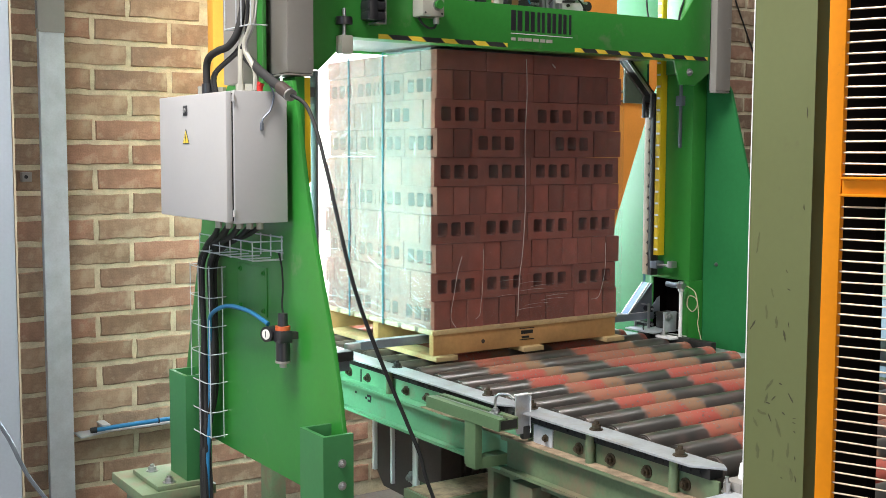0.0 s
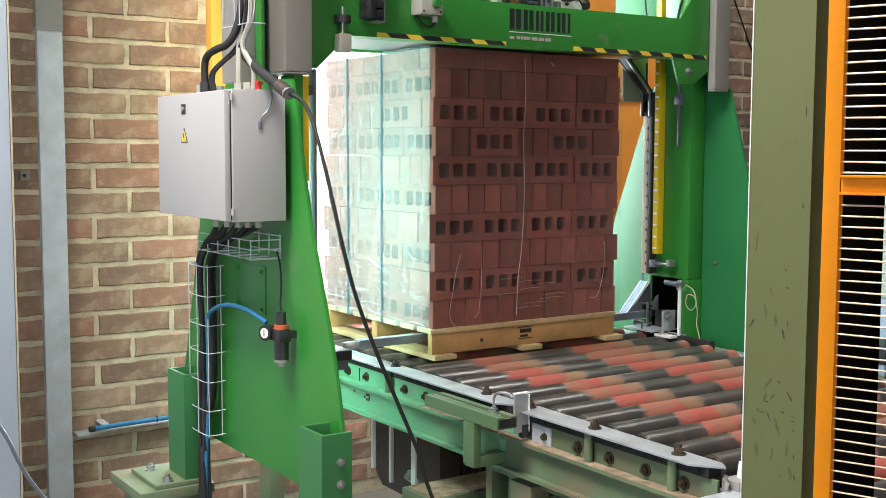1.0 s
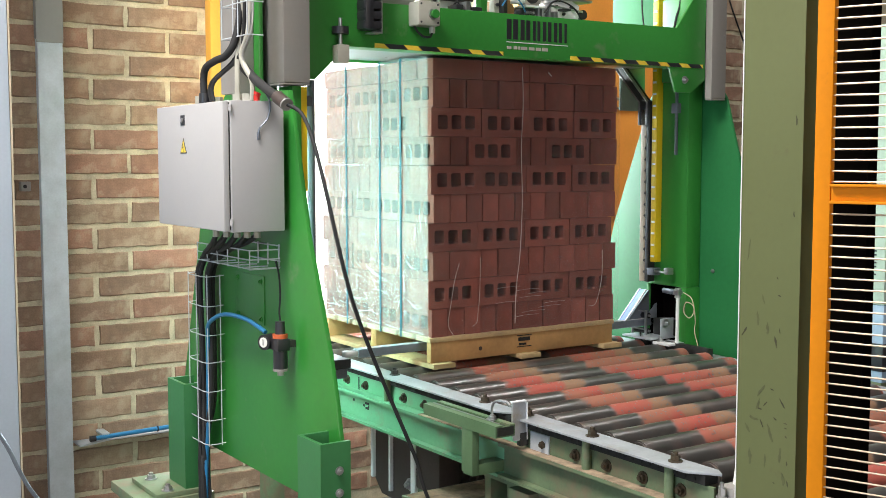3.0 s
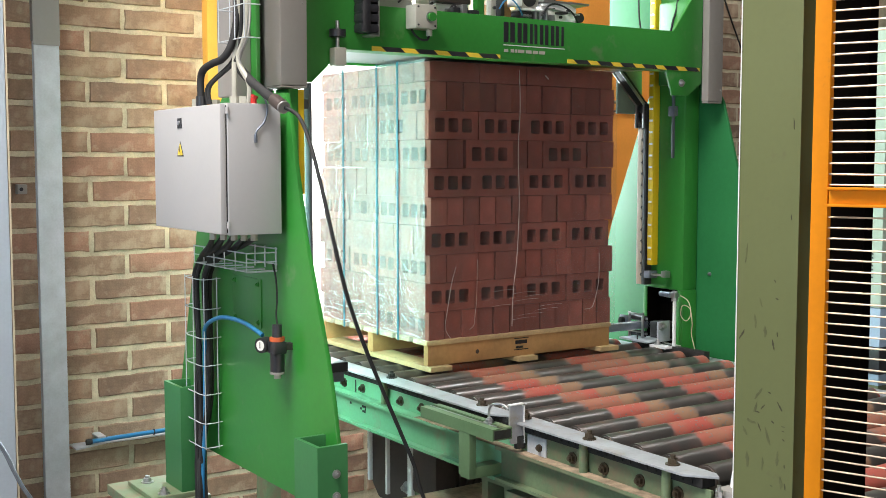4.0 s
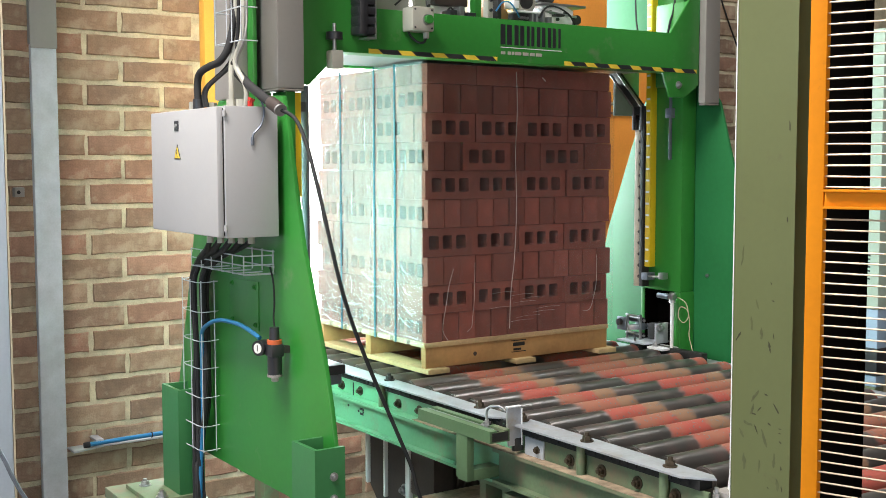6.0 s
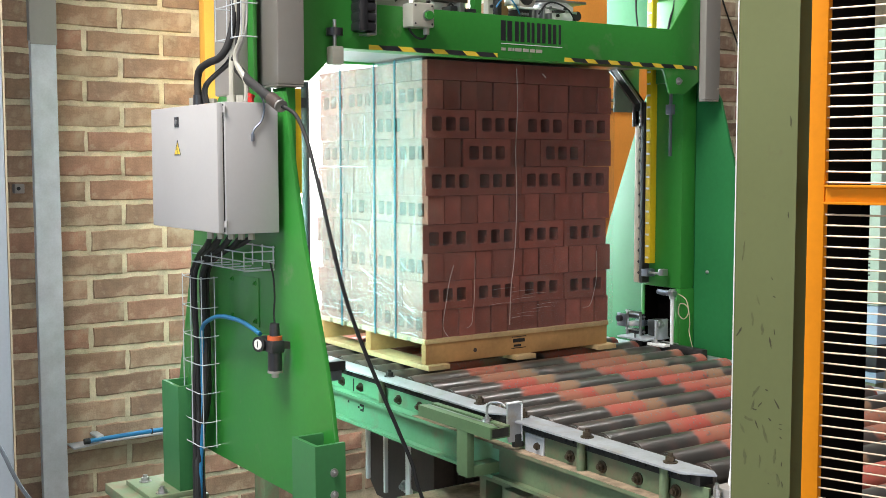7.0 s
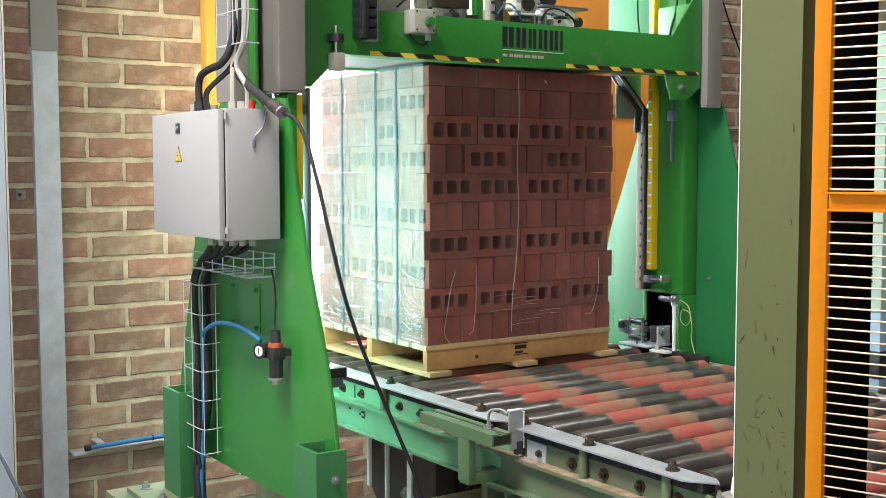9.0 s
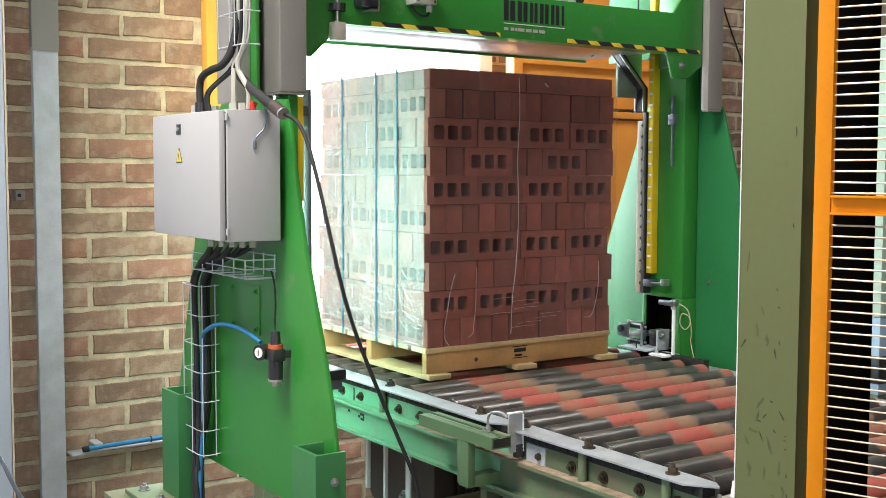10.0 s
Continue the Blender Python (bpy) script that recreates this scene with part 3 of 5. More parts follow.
part("column", bm, GREEN, gantry, "green column with a dark slot for the lance")
# Lining and back paint the shade inside the column's opening.
part("slot_shade", box(B(), 1.167, 1.249, 0.085, 0.0895, 0.12, 0.932), SHADE_BLACK, gantry, "inner side of the opening with shade in its black colour")
part("slot_back", box(B(), 1.238, 1.249, -0.074, 0.084, 0.12, 0.93), SHADE_BLACK, gantry, "back of the column opening with shade in its black colour")
# channel legs
def channel_leg(x0, x1, ya, yb, z0, z1):
    """A U-shaped channel, open towards the plate."""
    t = 0.012
    return prism(B(), "z", [(x0, ya), (x1, ya), (x1, ya + t), (x0 + t, ya + t), (x0 + t, yb - t), (x1, yb - t), (x1, yb), (x0, yb)], z0, z1, 0.0015)


part("channel_leg", channel_leg(-0.86, PX, -0.78, -0.645, 0.06, 0.712), GREEN_LEG, gantry)
part("channel_leg", channel_leg(-0.86, PX, 0.20, 0.352, 0.352, 0.708), GREEN_LEG, gantry)
for z in (0.635, 0.575):
    part("leg_bolt", bolt((-0.805, -0.78, z), (0, -1, 0), 0.008, 0.006), STEEL, gantry)
part("base_plate", box(B(), -0.965, -0.775, 0.19, 0.44, 0.335, 0.352, 0.003), GREEN_DUSTY, gantry, "dusty green base plate with a bolt")
part("base_plate", box(B(), -1.02, -0.765, 0.18, 0.50, 0.300, 0.335, 0.003), GREEN_DUSTY, gantry)
part("base_block", box(B(), -0.98, -0.78, 0.20, 0.47, FLOOR, 0.300, 0.006), GREEN_DUSTY, gantry)
part("base_bolt", bolt((-0.915, 0.385, 0.352), (0, 0, 1), 0.014, 0.012), STEEL, gantry)
part("base_bolt", bolt((-0.915, 0.22, 0.352), (0, 0, 1), 0.014, 0.012), STEEL, gantry)
part("base_plate", box(B(), -0.98, -0.60, -0.90, -0.52, 0.04, 0.06, 0.003), GREEN_DUSTY, gantry)
part("base_block", box(B(), -0.95, -0.63, -0.87, -0.55, FLOOR, 0.04), GREEN_DUSTY, gantry)
for y in (0.5, -0.5):
    part("base_block", box(B(), 1.2, 1.5, y - 0.08, y + 0.08, FLOOR, 0.10, 0.004), GREEN_DUSTY, gantry)
# access hatch on the side plate
part("hatch", box(B(), PX - 0.004, PX, -0.255, -0.045, 0.955, 1.105, 0.001), GREEN, gantry)
for y, z in ((-0.235, 1.088), (-0.235, 0.972), (-0.065, 1.088), (-0.065, 0.972)):
    part("hatch_bolt", bolt((PX - 0.004, y, z), (-1, 0, 0), 0.006, 0.004), GREEN, gantry)
for y, z in ((-0.182, 1.004),):
    part("plate_bolt", bolt((1.25, y, z), (-1, 0, 0), 0.0055, 0.005), STEEL, gantry)
# upper panel at the far column, bright inner wall
part("upper_panel", box(B(), 1.235, 1.25, 0.10, 0.42, 1.93, 3.0, 0.002), GREEN_MATTE, gantry)
# support shelf at the foot of the left plate (dark strap guide end)
part("strap_guide_end", box(B(), -0.60, -0.522, -0.34, -0.30, 0.812, 0.842, 0.003), BLACK_PLASTIC, gantry, "dark strap guide tip")
part("strap_guide", prism(B(), "x", [(-0.30, 0.80), (-0.30, 0.86), (-0.15, 0.93), (0.1, 0.93), (0.1, 0.80)], -0.60, -0.56, 0.003), LEAD_BLUE, gantry)
part("guide_shelf", box(B(), PX + 0.014, -0.53, -0.33, 0.10, 0.78, 0.812, 0.004), LEAD_BLUE, gantry)


# unseen fill panel added inside the left plate to brighten the pack; no known lamp
fill_panel = thing("added_fill_panel", (-0.74, 0.24, 0.51), "tall white fill panel added unseen behind the gantry plate", "lamp")
part("housing", box(B(), PX + 0.014, -0.728, 0.18, 0.30, 0.51, 1.64, 0.004), WHITE, fill_panel)
part("diffuser", box(B(), -0.728, -0.722, 0.19, 0.29, 0.53, 1.62, 0.002), GLOW, fill_panel)


# side covers in front of the columns
def cover(x0, x1, y0, y1, z0):
    c = thing("cover_box", ((x0 + x1) / 2, (y0 + y1) / 2, z0), "tall warm grey sheet metal cover on the gantry column", "cover", "gantry column covers")
    part("shell", box(B(), x0, x1, y0, y1, z0 + 0.006, 3.0, 0.006), COVER_GREY, c)
    part("end_cap", box(B(), x0 + 0.002, x1 - 0.002, y0 + 0.002, y1 - 0.002, z0, z0 + 0.006, 0.002), COVER_GREY, c)
    for z in (z0 + 0.05, z0 + 0.25):
        part("rivet", cyl(B(), (x1 - 0.012, y0, z), (x1 - 0.012, y0 - 0.002, z), 0.004, 8), COVER_GREY, c)
    return c


cover(-0.738, -0.650, -0.335, -0.165, 1.677)
cover(1.146, 1.228, -0.252, -0.215, 1.690)
# grey cover behind the cable ladder
side_cover = thing("side_cover", (-0.84, 0.06, 1.70), "light grey sheet metal cover behind the cables", "cover")
part("shell", box(B(), -0.83, PX, -0.20, -0.082, 1.655, 3.0, 0.006), COVER_GREY, side_cover)

# yellow slotted guards and the beige toothed rail on the columns
def ladder_guard(x0, x1, y0, y1, z0, z1):
    g = thing("slotted_guard", (x0, y0, z0), "yellow slotted plastic cable guard on the column", "guard", "yellow slotted guards")
    part("strip", box(B(), x0, x1, y0, y1, z0, z1, 0.002), YELLOW, g)
    z = z0 + 0.02
    while z < min(z1, 2.3):
        part("slot", box(B(), x0 - 0.003, x0 + 0.001, y0 + 0.006, y1 - 0.006, z, z + 0.008), WHITE, g)
        z += 0.048
    return g


ladder_guard(1.130, 1.163, 0.028, 0.058, 1.03, 3.0)
ladder_guard(-0.668, -0.645, -0.300, -0.268, 1.36, 1.675)
part("inner_strip", box(B(), -0.606, -0.598, -0.26, -0.22, 1.14, 1.70, 0.001), LEAD_BLUE, gantry)
part("strip_arm", box(B(), -0.70, -0.606, -0.25, -0.23, 1.62, 1.65, 0.001), LEAD_BLUE, gantry)
# Green strip added to block the white gap beside the yellow guard.
part("gap_filler", box(B(), -0.70, -0.669, -0.31, -0.22, 1.15, 1.676, 0.002), GREEN, gantry)
rail = thing("toothed_rail", (1.14, 0.12, 0.95), "beige toothed guide rail in a dark steel holder", "rail")
part("strip", box(B(), 1.125, 1.155, 0.086, 0.116, 0.945, 1.665, 0.001), BEIGE_RAIL, rail)
part("holder", box(B(), 1.125, 1.163, 0.064, 0.084, 0.945, 1.70, 0.001), STEEL_DARK, rail)
z = 0.98
while z < 1.65:
    part("notch", prism(B(), "x", [(0.086, z), (0.086, z + 0.014), (0.093, z + 0.007)], 1.123, 1.126), BLACK, rail)
    z += 0.047
# bent strap guide at the top
bend = [(0.98, 1.838), (1.125, 1.695), (1.125, 1.60), (1.150, 1.60), (1.150, 1.70), (1.012, 1.838)]
guide = thing("strap_chute", (1.13, 0.12, 1.60), "bent dark strap chute with bright edges", "strap chute")
part("chute", prism(B(), "y", bend, 0.085, 0.125, 0.001), BLACK_PLASTIC, guide)
for a in (0.079, 0.125):
    part("edge", prism(B(), "y", [(0.975, 1.838), (1.12, 1.695), (1.12, 1.60), (1.132, 1.60), (1.132, 1.70), (0.99, 1.838)], a, a + 0.006, 0.001), STEEL, guide, "bright steel edge")
part("mount_plate", box(B(), 1.03, 1.163, 0.135, 0.15, 1.66, 1.86, 0.002), PLATE_GREEN_GREY, guide)
# sensor clamp and rod on the right column
clamp = thing("sensor_clamp", (1.15, -0.02, 0.99), "small steel sensor clamp on the column", "clamp")
part("plate", box(B(), 1.12, 1.165, 0.03, 0.065, 0.975, 1.005, 0.002), LEAD_BLUE, clamp)
part("rod", cyl(B(), (1.13, 0.04, 0.992), (1.13, -0.04, 0.992), 0.005, 8), STEEL, clamp)
part("block", box(B(), 1.115, 1.145, -0.065, -0.038, 0.985, 1.012, 0.003), STEEL, clamp)
strip = thing("sensor_rod", (1.15, -0.055, 1.48), "steel rod with a grey clamp on the column", "rod")
part("rod", box(B(), 1.150, 1.163, -0.060, -0.052, 1.475, 1.76, 0.002), LEAD_BLUE, strip)
part("block", box(B(), 1.142, 1.165, -0.074, -0.040, 1.645, 1.685, 0.003), LEAD_BLUE, strip)

# light barrier pole beside the conveyor
pole = thing("sensor_pole", (1.12, 0.0, 0.68), "chrome sensor pole with a looped beige cable", "sensor")
part("base", box(B(), 1.06, 1.15, -0.03, 0.06, 0.690, 0.700, 0.002), WHITE, pole)
part("base_nut", bolt((1.085, 0.04, 0.70), (0, 0, 1), 0.010, 0.010), STEEL, pole)
part("pole", cyl(B(), (1.11, -0.03, 0.70), (1.11, -0.03, 0.90), 0.0075, 12), WHITE, pole, "white painted pole")
part("sensor", box(B(), 1.095, 1.122, -0.045, 0.02, 0.898, 0.918, 0.003), STEEL, pole)
part("sensor_head", cyl(B(), (1.10, -0.02, 0.908), (1.10, 0.04, 0.910), 0.011, 12), LEAD_BLUE, pole)
part("clamp_ring", cyl(B(), (1.11, -0.03, 0.885), (1.11, -0.03, 0.925), 0.013, 12), STEEL, pole)
part("cable", tube(B(), [(1.11, -0.06, 0.91), (1.115, -0.10, 0.89), (1.115, -0.115, 0.84), (1.115, -0.09, 0.81), (1.115, -0.06, 0.83), (1.115, -0.07, 0.87), (1.115, -0.11, 0.86), (1.118, -0.12, 0.80), (1.12, -0.115, 0.76), (1.12, -0.135, 0.70)], 0.0021, 6), BEIGE_RAIL, pole)
pole.location += Vector((0.0, -0.095, 0.012))
rail2 = thing("side_rail", (1.12, -0.1, 0.676), "dark steel rail beside the rollers", "rail")
part("rail", box(B(), 1.10, 1.13, -0.30, 0.04, 0.678, 0.712, 0.002), STEEL_DARK, rail2)
lance_box = thing("lance_holder", (1.13, 0.06, 0.676), "steel roller holder that guides the strap lance", "holder")
part("foot", box(B(), 1.10, 1.16, 0.0, 0.11, 0.677, 0.714, 0.003), STEEL_DARK, lance_box)
part("base", box(B(), 1.055, 1.20, -0.024, 0.140, 0.714, 0.721, 0.001), GALV, lance_box, "pale steel base plate")
part("angle_bracket", box(B(), 1.112, 1.185, -0.030, -0.024, 0.714, 0.800, 0.002), GALV, lance_box, "pale steel angle bracket")
part("bracket_bolt", bolt((1.135, -0.030, 0.780), (0, -1, 0), 0.013, 0.012), STEEL, lance_box)
part("drive_block", box(B(), 1.155, 1.225, -0.02, 0.060, 0.722, 0.790, 0.004), STEEL_DARK, lance_box)
for y in (0.060, 0.138):
    part("cage_post", box(B(), 1.108, 1.118, y - 0.004, y + 0.004, 0.721, 0.826, 0.001), STEEL, lance_box)
for z in (0.745, 0.822):
    part("cage_bar", box(B(), 1.104, 1.108, 0.056, 0.142, z - 0.003, z + 0.003, 0.001), STEEL, lance_box)
for z in (0.737, 0.802):
    part("guide_roller", cyl(B(), (1.128, 0.058, z), (1.128, 0.140, z), 0.0125, 14), BLACK_PLASTIC, lance_box)
    part("roller_pin", cyl(B(), (1.128, 0.050, z), (1.128, 0.058, z), 0.005, 10), STEEL, lance_box)
part("end_plate", box(B(), 1.104, 1.110, 0.142, 0.192, 0.752, 0.808, 0.002), LANCE_STEEL, lance_box, "pale blue-grey end plate")
part("end_knob", cyl(B(), (1.104, 0.170, 0.786), (1.088, 0.170, 0.786), 0.014, 16), BLACK_PLASTIC, lance_box)
part("hanger", tube(B(), [(1.075, 0.05, 0.745), (1.07, 0.045, 0.72), (1.085, 0.04, 0.690)], 0.003, 6), BLACK, lance_box)
finger = thing("strap_finger", (0.98, 0.14, 0.70), "thin dark wire finger beside the pallet", "finger")
part("wire", tube(B(), [(0.935, 0.135, 0.773), (0.975, 0.135, 0.775), (0.985, 0.135, 0.768), (0.982, 0.135, 0.735), (0.974, 0.135, RT + 0.002)], 0.0028, 6, 3), BLACK, finger)


# ---- lance that carries the strap under the pallet ----
LANCE = (1.05, 0.105, 0.74)
lance = thing("strap_lance", LANCE, "blue-grey steel strap lance with a welded triangular bracket", "lance")
LT = -0.255  # tip at full reach
part("bar", box(B(), LT, 1.235, 0.085, 0.125, 0.755, 0.785, 0.003), LANCE_STEEL, lance)
part("tip", prism(B(), "z", [(LT, 0.088), (LT - 0.045, 0.094), (LT - 0.056, 0.105), (LT - 0.045, 0.116), (LT, 0.122)], 0.759, 0.781, 0.002), STEEL, lance, "rounded bright tip")
part("strap_groove", box(B(), LT + 0.02, 1.22, 0.092, 0.097, 0.785, 0.7865), WHITE, lance, "white line along the bar")
part("gusset", prism(B(), "y", [(1.045, 0.785), (1.160, 0.905), (1.205, 0.905), (1.205, 0.785)], 0.095, 0.101, 0.001), LEAD_BLUE, lance)
part("gusset_edge", prism(B(), "y", [(1.020, 0.785), (1.135, 0.908), (1.142, 0.908), (1.029, 0.785)], 0.086, 0.124, 0.001), BLUE_STEEL, lance, "blue steel sloping plate")
for ya in (0.083, 0.122):
    part("gusset_rim", prism(B(), "y", [(1.017, 0.785), (1.133, 0.910), (1.141, 0.910), (1.027, 0.785)], ya, ya + 0.004, 0.0005), STEEL, lance)
part("gusset_web", prism(B(), "y", [(1.135, 0.785), (1.185, 0.845), (1.20, 0.850), (1.20, 0.785)], 0.084, 0.088, 0.0005), LANCE_STEEL, lance)


# ---- pallet and brick pack ----
PACK_Z, UX, UY, RH = 0.815, 0.0733, 0.0733, 0.1035
NX, NY = 12, 11
DX, DY = NX * UX, NY * UY
pallet = thing("pallet", (0.44, 0.4, RT), "pale pine pallet with long stringer boards", "pallet")
for y0, y1 in ((0.0, 0.028), (0.39, 0.43), (DY - 0.028, DY)):
    part("stringer", box(B(), -0.005, DX - 0.01, y0, y1, RT + 0.018, 0.797, 0.002), WOOD_DARK, pallet)
for x0 in (-0.012, 0.385, 0.80):
    part("bottom_board", box(B(), x0, x0 + 0.095, -0.03, DY + 0.02, RT, RT + 0.018, 0.002), WOOD, pallet)
for i in range(7):
    y0 = -0.004 + i * 0.119
    part("deck_board", box(B(), -0.012, DX - 0.005, y0, y0 + 0.095, 0.797, PACK_Z, 0.002), WOOD, pallet)
# stencil block on the stringer: an unreadable black mark
for z0, z1, x0, x1 in ((0.788, 0.791, 0.385, 0.455), (0.745, 0.748, 0.385, 0.455), (0.768, 0.782, 0.392, 0.448), (0.752, 0.760, 0.395, 0.43)):
    part("stencil_bar", box(B(), x0, x1, -0.0015, 0.0, z0, z1), BLACK, pallet)
part("knot", cyl(B(), (0.215, 0.0, 0.757), (0.215, -0.001, 0.757), 0.008, 12), DARK_MACHINE, pallet)


def brick_mesh(lx, ly, lz, through, name):
    """A brick; through: the axis along which its three holes run, or '' for none."""
    bm = B()
    if not through:
        box(bm, -lx / 2, lx / 2, -ly / 2, ly / 2, -lz / 2, lz / 2, 0.003)
        return finish(bm, name, PACK_BRICK)
    length, thick = (lx, ly) if through == "y" else (ly, lx)
    hw, hh, ch = 0.0215, 0.0255, 0.0055
    loops = []
    for face in (-thick / 2, thick / 2):
        outer, holes = [], []
        for k in range(3):
            c = (k - 1) * 0.060
            ring = [(c + a * hw + b * (hw - ch), d * hh + e * (hh - ch)) for a, b, d, e in
                    ((0, -1, -1, 0), (0, 1, -1, 0), (1, 0, 0, -1), (1, 0, 0, 1), (0, 1, 1, 0), (0, -1, 1, 0), (-1, 0, 0, 1), (-1, 0, 0, -1))]
            holes.append([bm.verts.new((u, face, v) if through == "y" else (face, u, v)) for u, v in ring])
        # cells: each hole is set in a slab of the face
        cuts = [-length / 2, -0.030, 0.030, length / 2]
        cols = [[bm.verts.new((u, face, v) if through == "y" else (face, u, v)) for v in (-lz / 2, lz / 2)] for u in cuts]
        for k in range(3):
            h = holes[k]
            bl, tl, br, tr = cols[k][0], cols[k][1], cols[k + 1][0], cols[k + 1][1]
            for f in ((bl, br, h[1], h[0]), (br, h[2], h[1]), (br, tr, h[3], h[2]), (tr, h[4], h[3]), (tr, tl, h[5], h[4]),
                      (tl, h[6], h[5]), (tl, bl, h[7], h[6]), (bl, h[0], h[7])):
                bm.faces.new(f)
        loops.append((holes, cols))
    (ha, ca), (hb, cb) = loops
    for k in range(3):
        for i in range(8):
            bm.faces.new((ha[k][i], ha[k][(i + 1) % 8], hb[k][(i + 1) % 8], hb[k][i]))
        bm.faces.new((ca[k][0], ca[k + 1][0], cb[k + 1][0], cb[k][0]))
        bm.faces.new((ca[k][1], ca[k + 1][1], cb[k + 1][1], cb[k][1]))
    bm.faces.new((ca[0][0], ca[0][1], cb[0][1], cb[0][0]))
    bm.faces.new((ca[3][0], ca[3][1], cb[3][1], cb[3][0]))
    bmesh.ops.recalc_face_normals(bm, faces=bm.faces)
    return finish(bm, name, PACK_BRICK)


pack = thing("brick_pack", (DX / 2, DY / 2, PACK_Z), "film-wrapped stack of red perforated bricks on a pallet", "brick pack")
LONG_X = brick_mesh(0.2165, 0.0715, 0.1020, "y", "brick")   # shows its holes to the front
LONG_Y = brick_mesh(0.0692, 0.2165, 0.1015, "x", "brick")   # header to the front, holes to the side
FLAT = brick_mesh(0.2175, 0.1020, 0.0700, "", "brick")
rnd = random.Random(5)


def lay(mesh, x, y, z, turn=0.0):
    ob = new("brick", mesh)
    ob.parent = pack
    ob.matrix_basis = Matrix.Translation(Vector((x + rnd.uniform(-0.0025, 0.0025), y + rnd.uniform(-0.005, 0.005), z)) - pack.location) @ \
        Matrix.Rotation(radians(turn + rnd.uniform(-0.9, 0.9)), 4, "Z")


tagged(pack, "film-wrapped stack of red perforated bricks on a pallet")
SHIFT = (0, 0.004, -0.002, 0.010, -0.006, 0.006, -0.018, 0.004, -0.015, -0.003)  # how far each layer is pushed along
for row in range(1, 10):
    z = PACK_Z + (9 - row) * RH + 0.0512
    shift = SHIFT[row]
    if row in (2, 4, 6, 8):            # holes to the front and back, headers to the sides
        for i in range(4):
            for y in (UY / 2, DY - UY / 2):
                lay(LONG_X, (i * 3 + 1.5) * UX + shift, y, z)
        for j in range(1, NY - 1):
            if row == 2 and 2 <= j <= 4:
                continue
            for x in (1.5 * UX, DX - 1.5 * UX):
                lay(LONG_X, x + shift, (j + 0.5) * UY, z)
        if row == 2:
            for x in (UX / 2, DX - UX / 2):
                lay(LONG_Y, x, 3.5 * UY, z)
    else:
        for i in range(NX):            # headers to the front
            if row == 3 and i in (2, 3, 4, 7, 8, 9):
                continue
            for y in (1.5 * UY, DY - 1.5 * UY):
                lay(LONG_Y, (i + 0.5) * UX + shift, y, z)
        if row == 3:
            for i in (3.5, 8.5):
                for y in (UY / 2, DY - UY / 2):
                    lay(LONG_X, i * UX + shift, y, z)
        for j in (4.5, 6.5):
            for x in (UX / 2, DX - UX / 2):
                lay(LONG_Y, x + shift, j * UY, z)
z = PACK_Z + 9 * RH + 0.0352
for i in range(4):
    for j in range(8):
        lay(FLAT, (i + 0.5) * DX / 4, (j + 0.5) * DY / 8 + 0.002, z)
part("inner_bricks", box(B(), 0.235, DX - 0.235, 0.23, DY - 0.23, PACK_Z, PACK_Z + 9 * RH - 0.002), PACK_CORE, pack)


def film_sheet(p, q, nrm, k):
    """One side of the wrap between two corners, standing off the bricks and bulging between them."""
    bm = B()
    rows = []
    for z in np.linspace(PACK_Z - 0.012, TOPZ, 34):
        r = []
        for t in np.linspace(0, 1, k):
            x, y = p[0] + (q[0] - p[0]) * t, p[1] + (q[1] - p[1]) * t
            d = 0.0045 * noise.noise(Vector((x * 9, y * 9, z * 5))) + 0.003 * noise.noise(Vector((x * 30, y * 30, z * 9)))
            d *= min(1, 8 * t, 8 * (1 - t)) * (0.2 if nrm[0] > 0 else 1)
            r.append(bm.verts.new((x + nrm[0] * d, y + nrm[1] * d, z)))
        rows.append(r)
    for a, b in zip(rows, rows[1:]):
        for i in range(k - 1):
            bm.faces.new((a[i], a[i + 1], b[i + 1], b[i]))
    return bm


TOPZ = PACK_Z + 9 * RH + 0.074
G = 0.010
corners = [(-0.024, -G), (DX + 0.012, -G), (DX + 0.012, DY + G), (-0.024, DY + G)]
for a, b, nrm, material, label in ((0, 1, (0, -1), FILM, "clear stretch film"), (1, 2, (1, 0), FILM_TIGHT, "clear stretch film"),
                                   (2, 3, (0, 1), FILM, "clear stretch film"), (3, 0, (-1, 0), FILM_HAZE, "stretch film with a milky haze in its colour")):
    film = part("stretch_film", film_sheet(corners[a], corners[b], nrm, 30), material, pack, label)
    film.visible_shadow = False
# creases standing out of the film
def crease(pts, r=0.0018, material=None):
    return part("film_crease", tube(B(), pts, r * 0.72, 4, 4), material or CREASE, pack, "pale crease in the film with its glint in the colour")


F, FX = -0.013, -0.027
crease([(0.395, F, 1.80), (0.400, F, 1.66), (0.392, F, 1.50), (0.398, F, 1.30), (0.388, F, 1.10), (0.372, F, 0.98), (0.366, F, 0.84)], 0.0022)
crease([(0.11, F, 1.08), (0.09, F, 1.02), (0.075, F, 0.94), (0.062, F, 0.86), (0.085, F, 0.82)])
crease([(0.205, F, 1.10), (0.202, F, 0.96), (0.195, F, 0.90), (0.19, F, 0.86), (0.17, F, 0.845)], 0.0014)
crease([(0.80, F, 1.10), (0.80, F, 1.0), (0.785, F, 0.93), (0.765, F, 0.885), (0.73, F, 0.88)], 0.0016)
for i in range(9):
    z = 0.865 + i * 0.014
    x = 0.24 + 0.35 * rnd.random()
    crease([(x, F, z), (x + 0.05, F, z + 0.004), (x + 0.11, F, z + 0.003)], 0.0009)
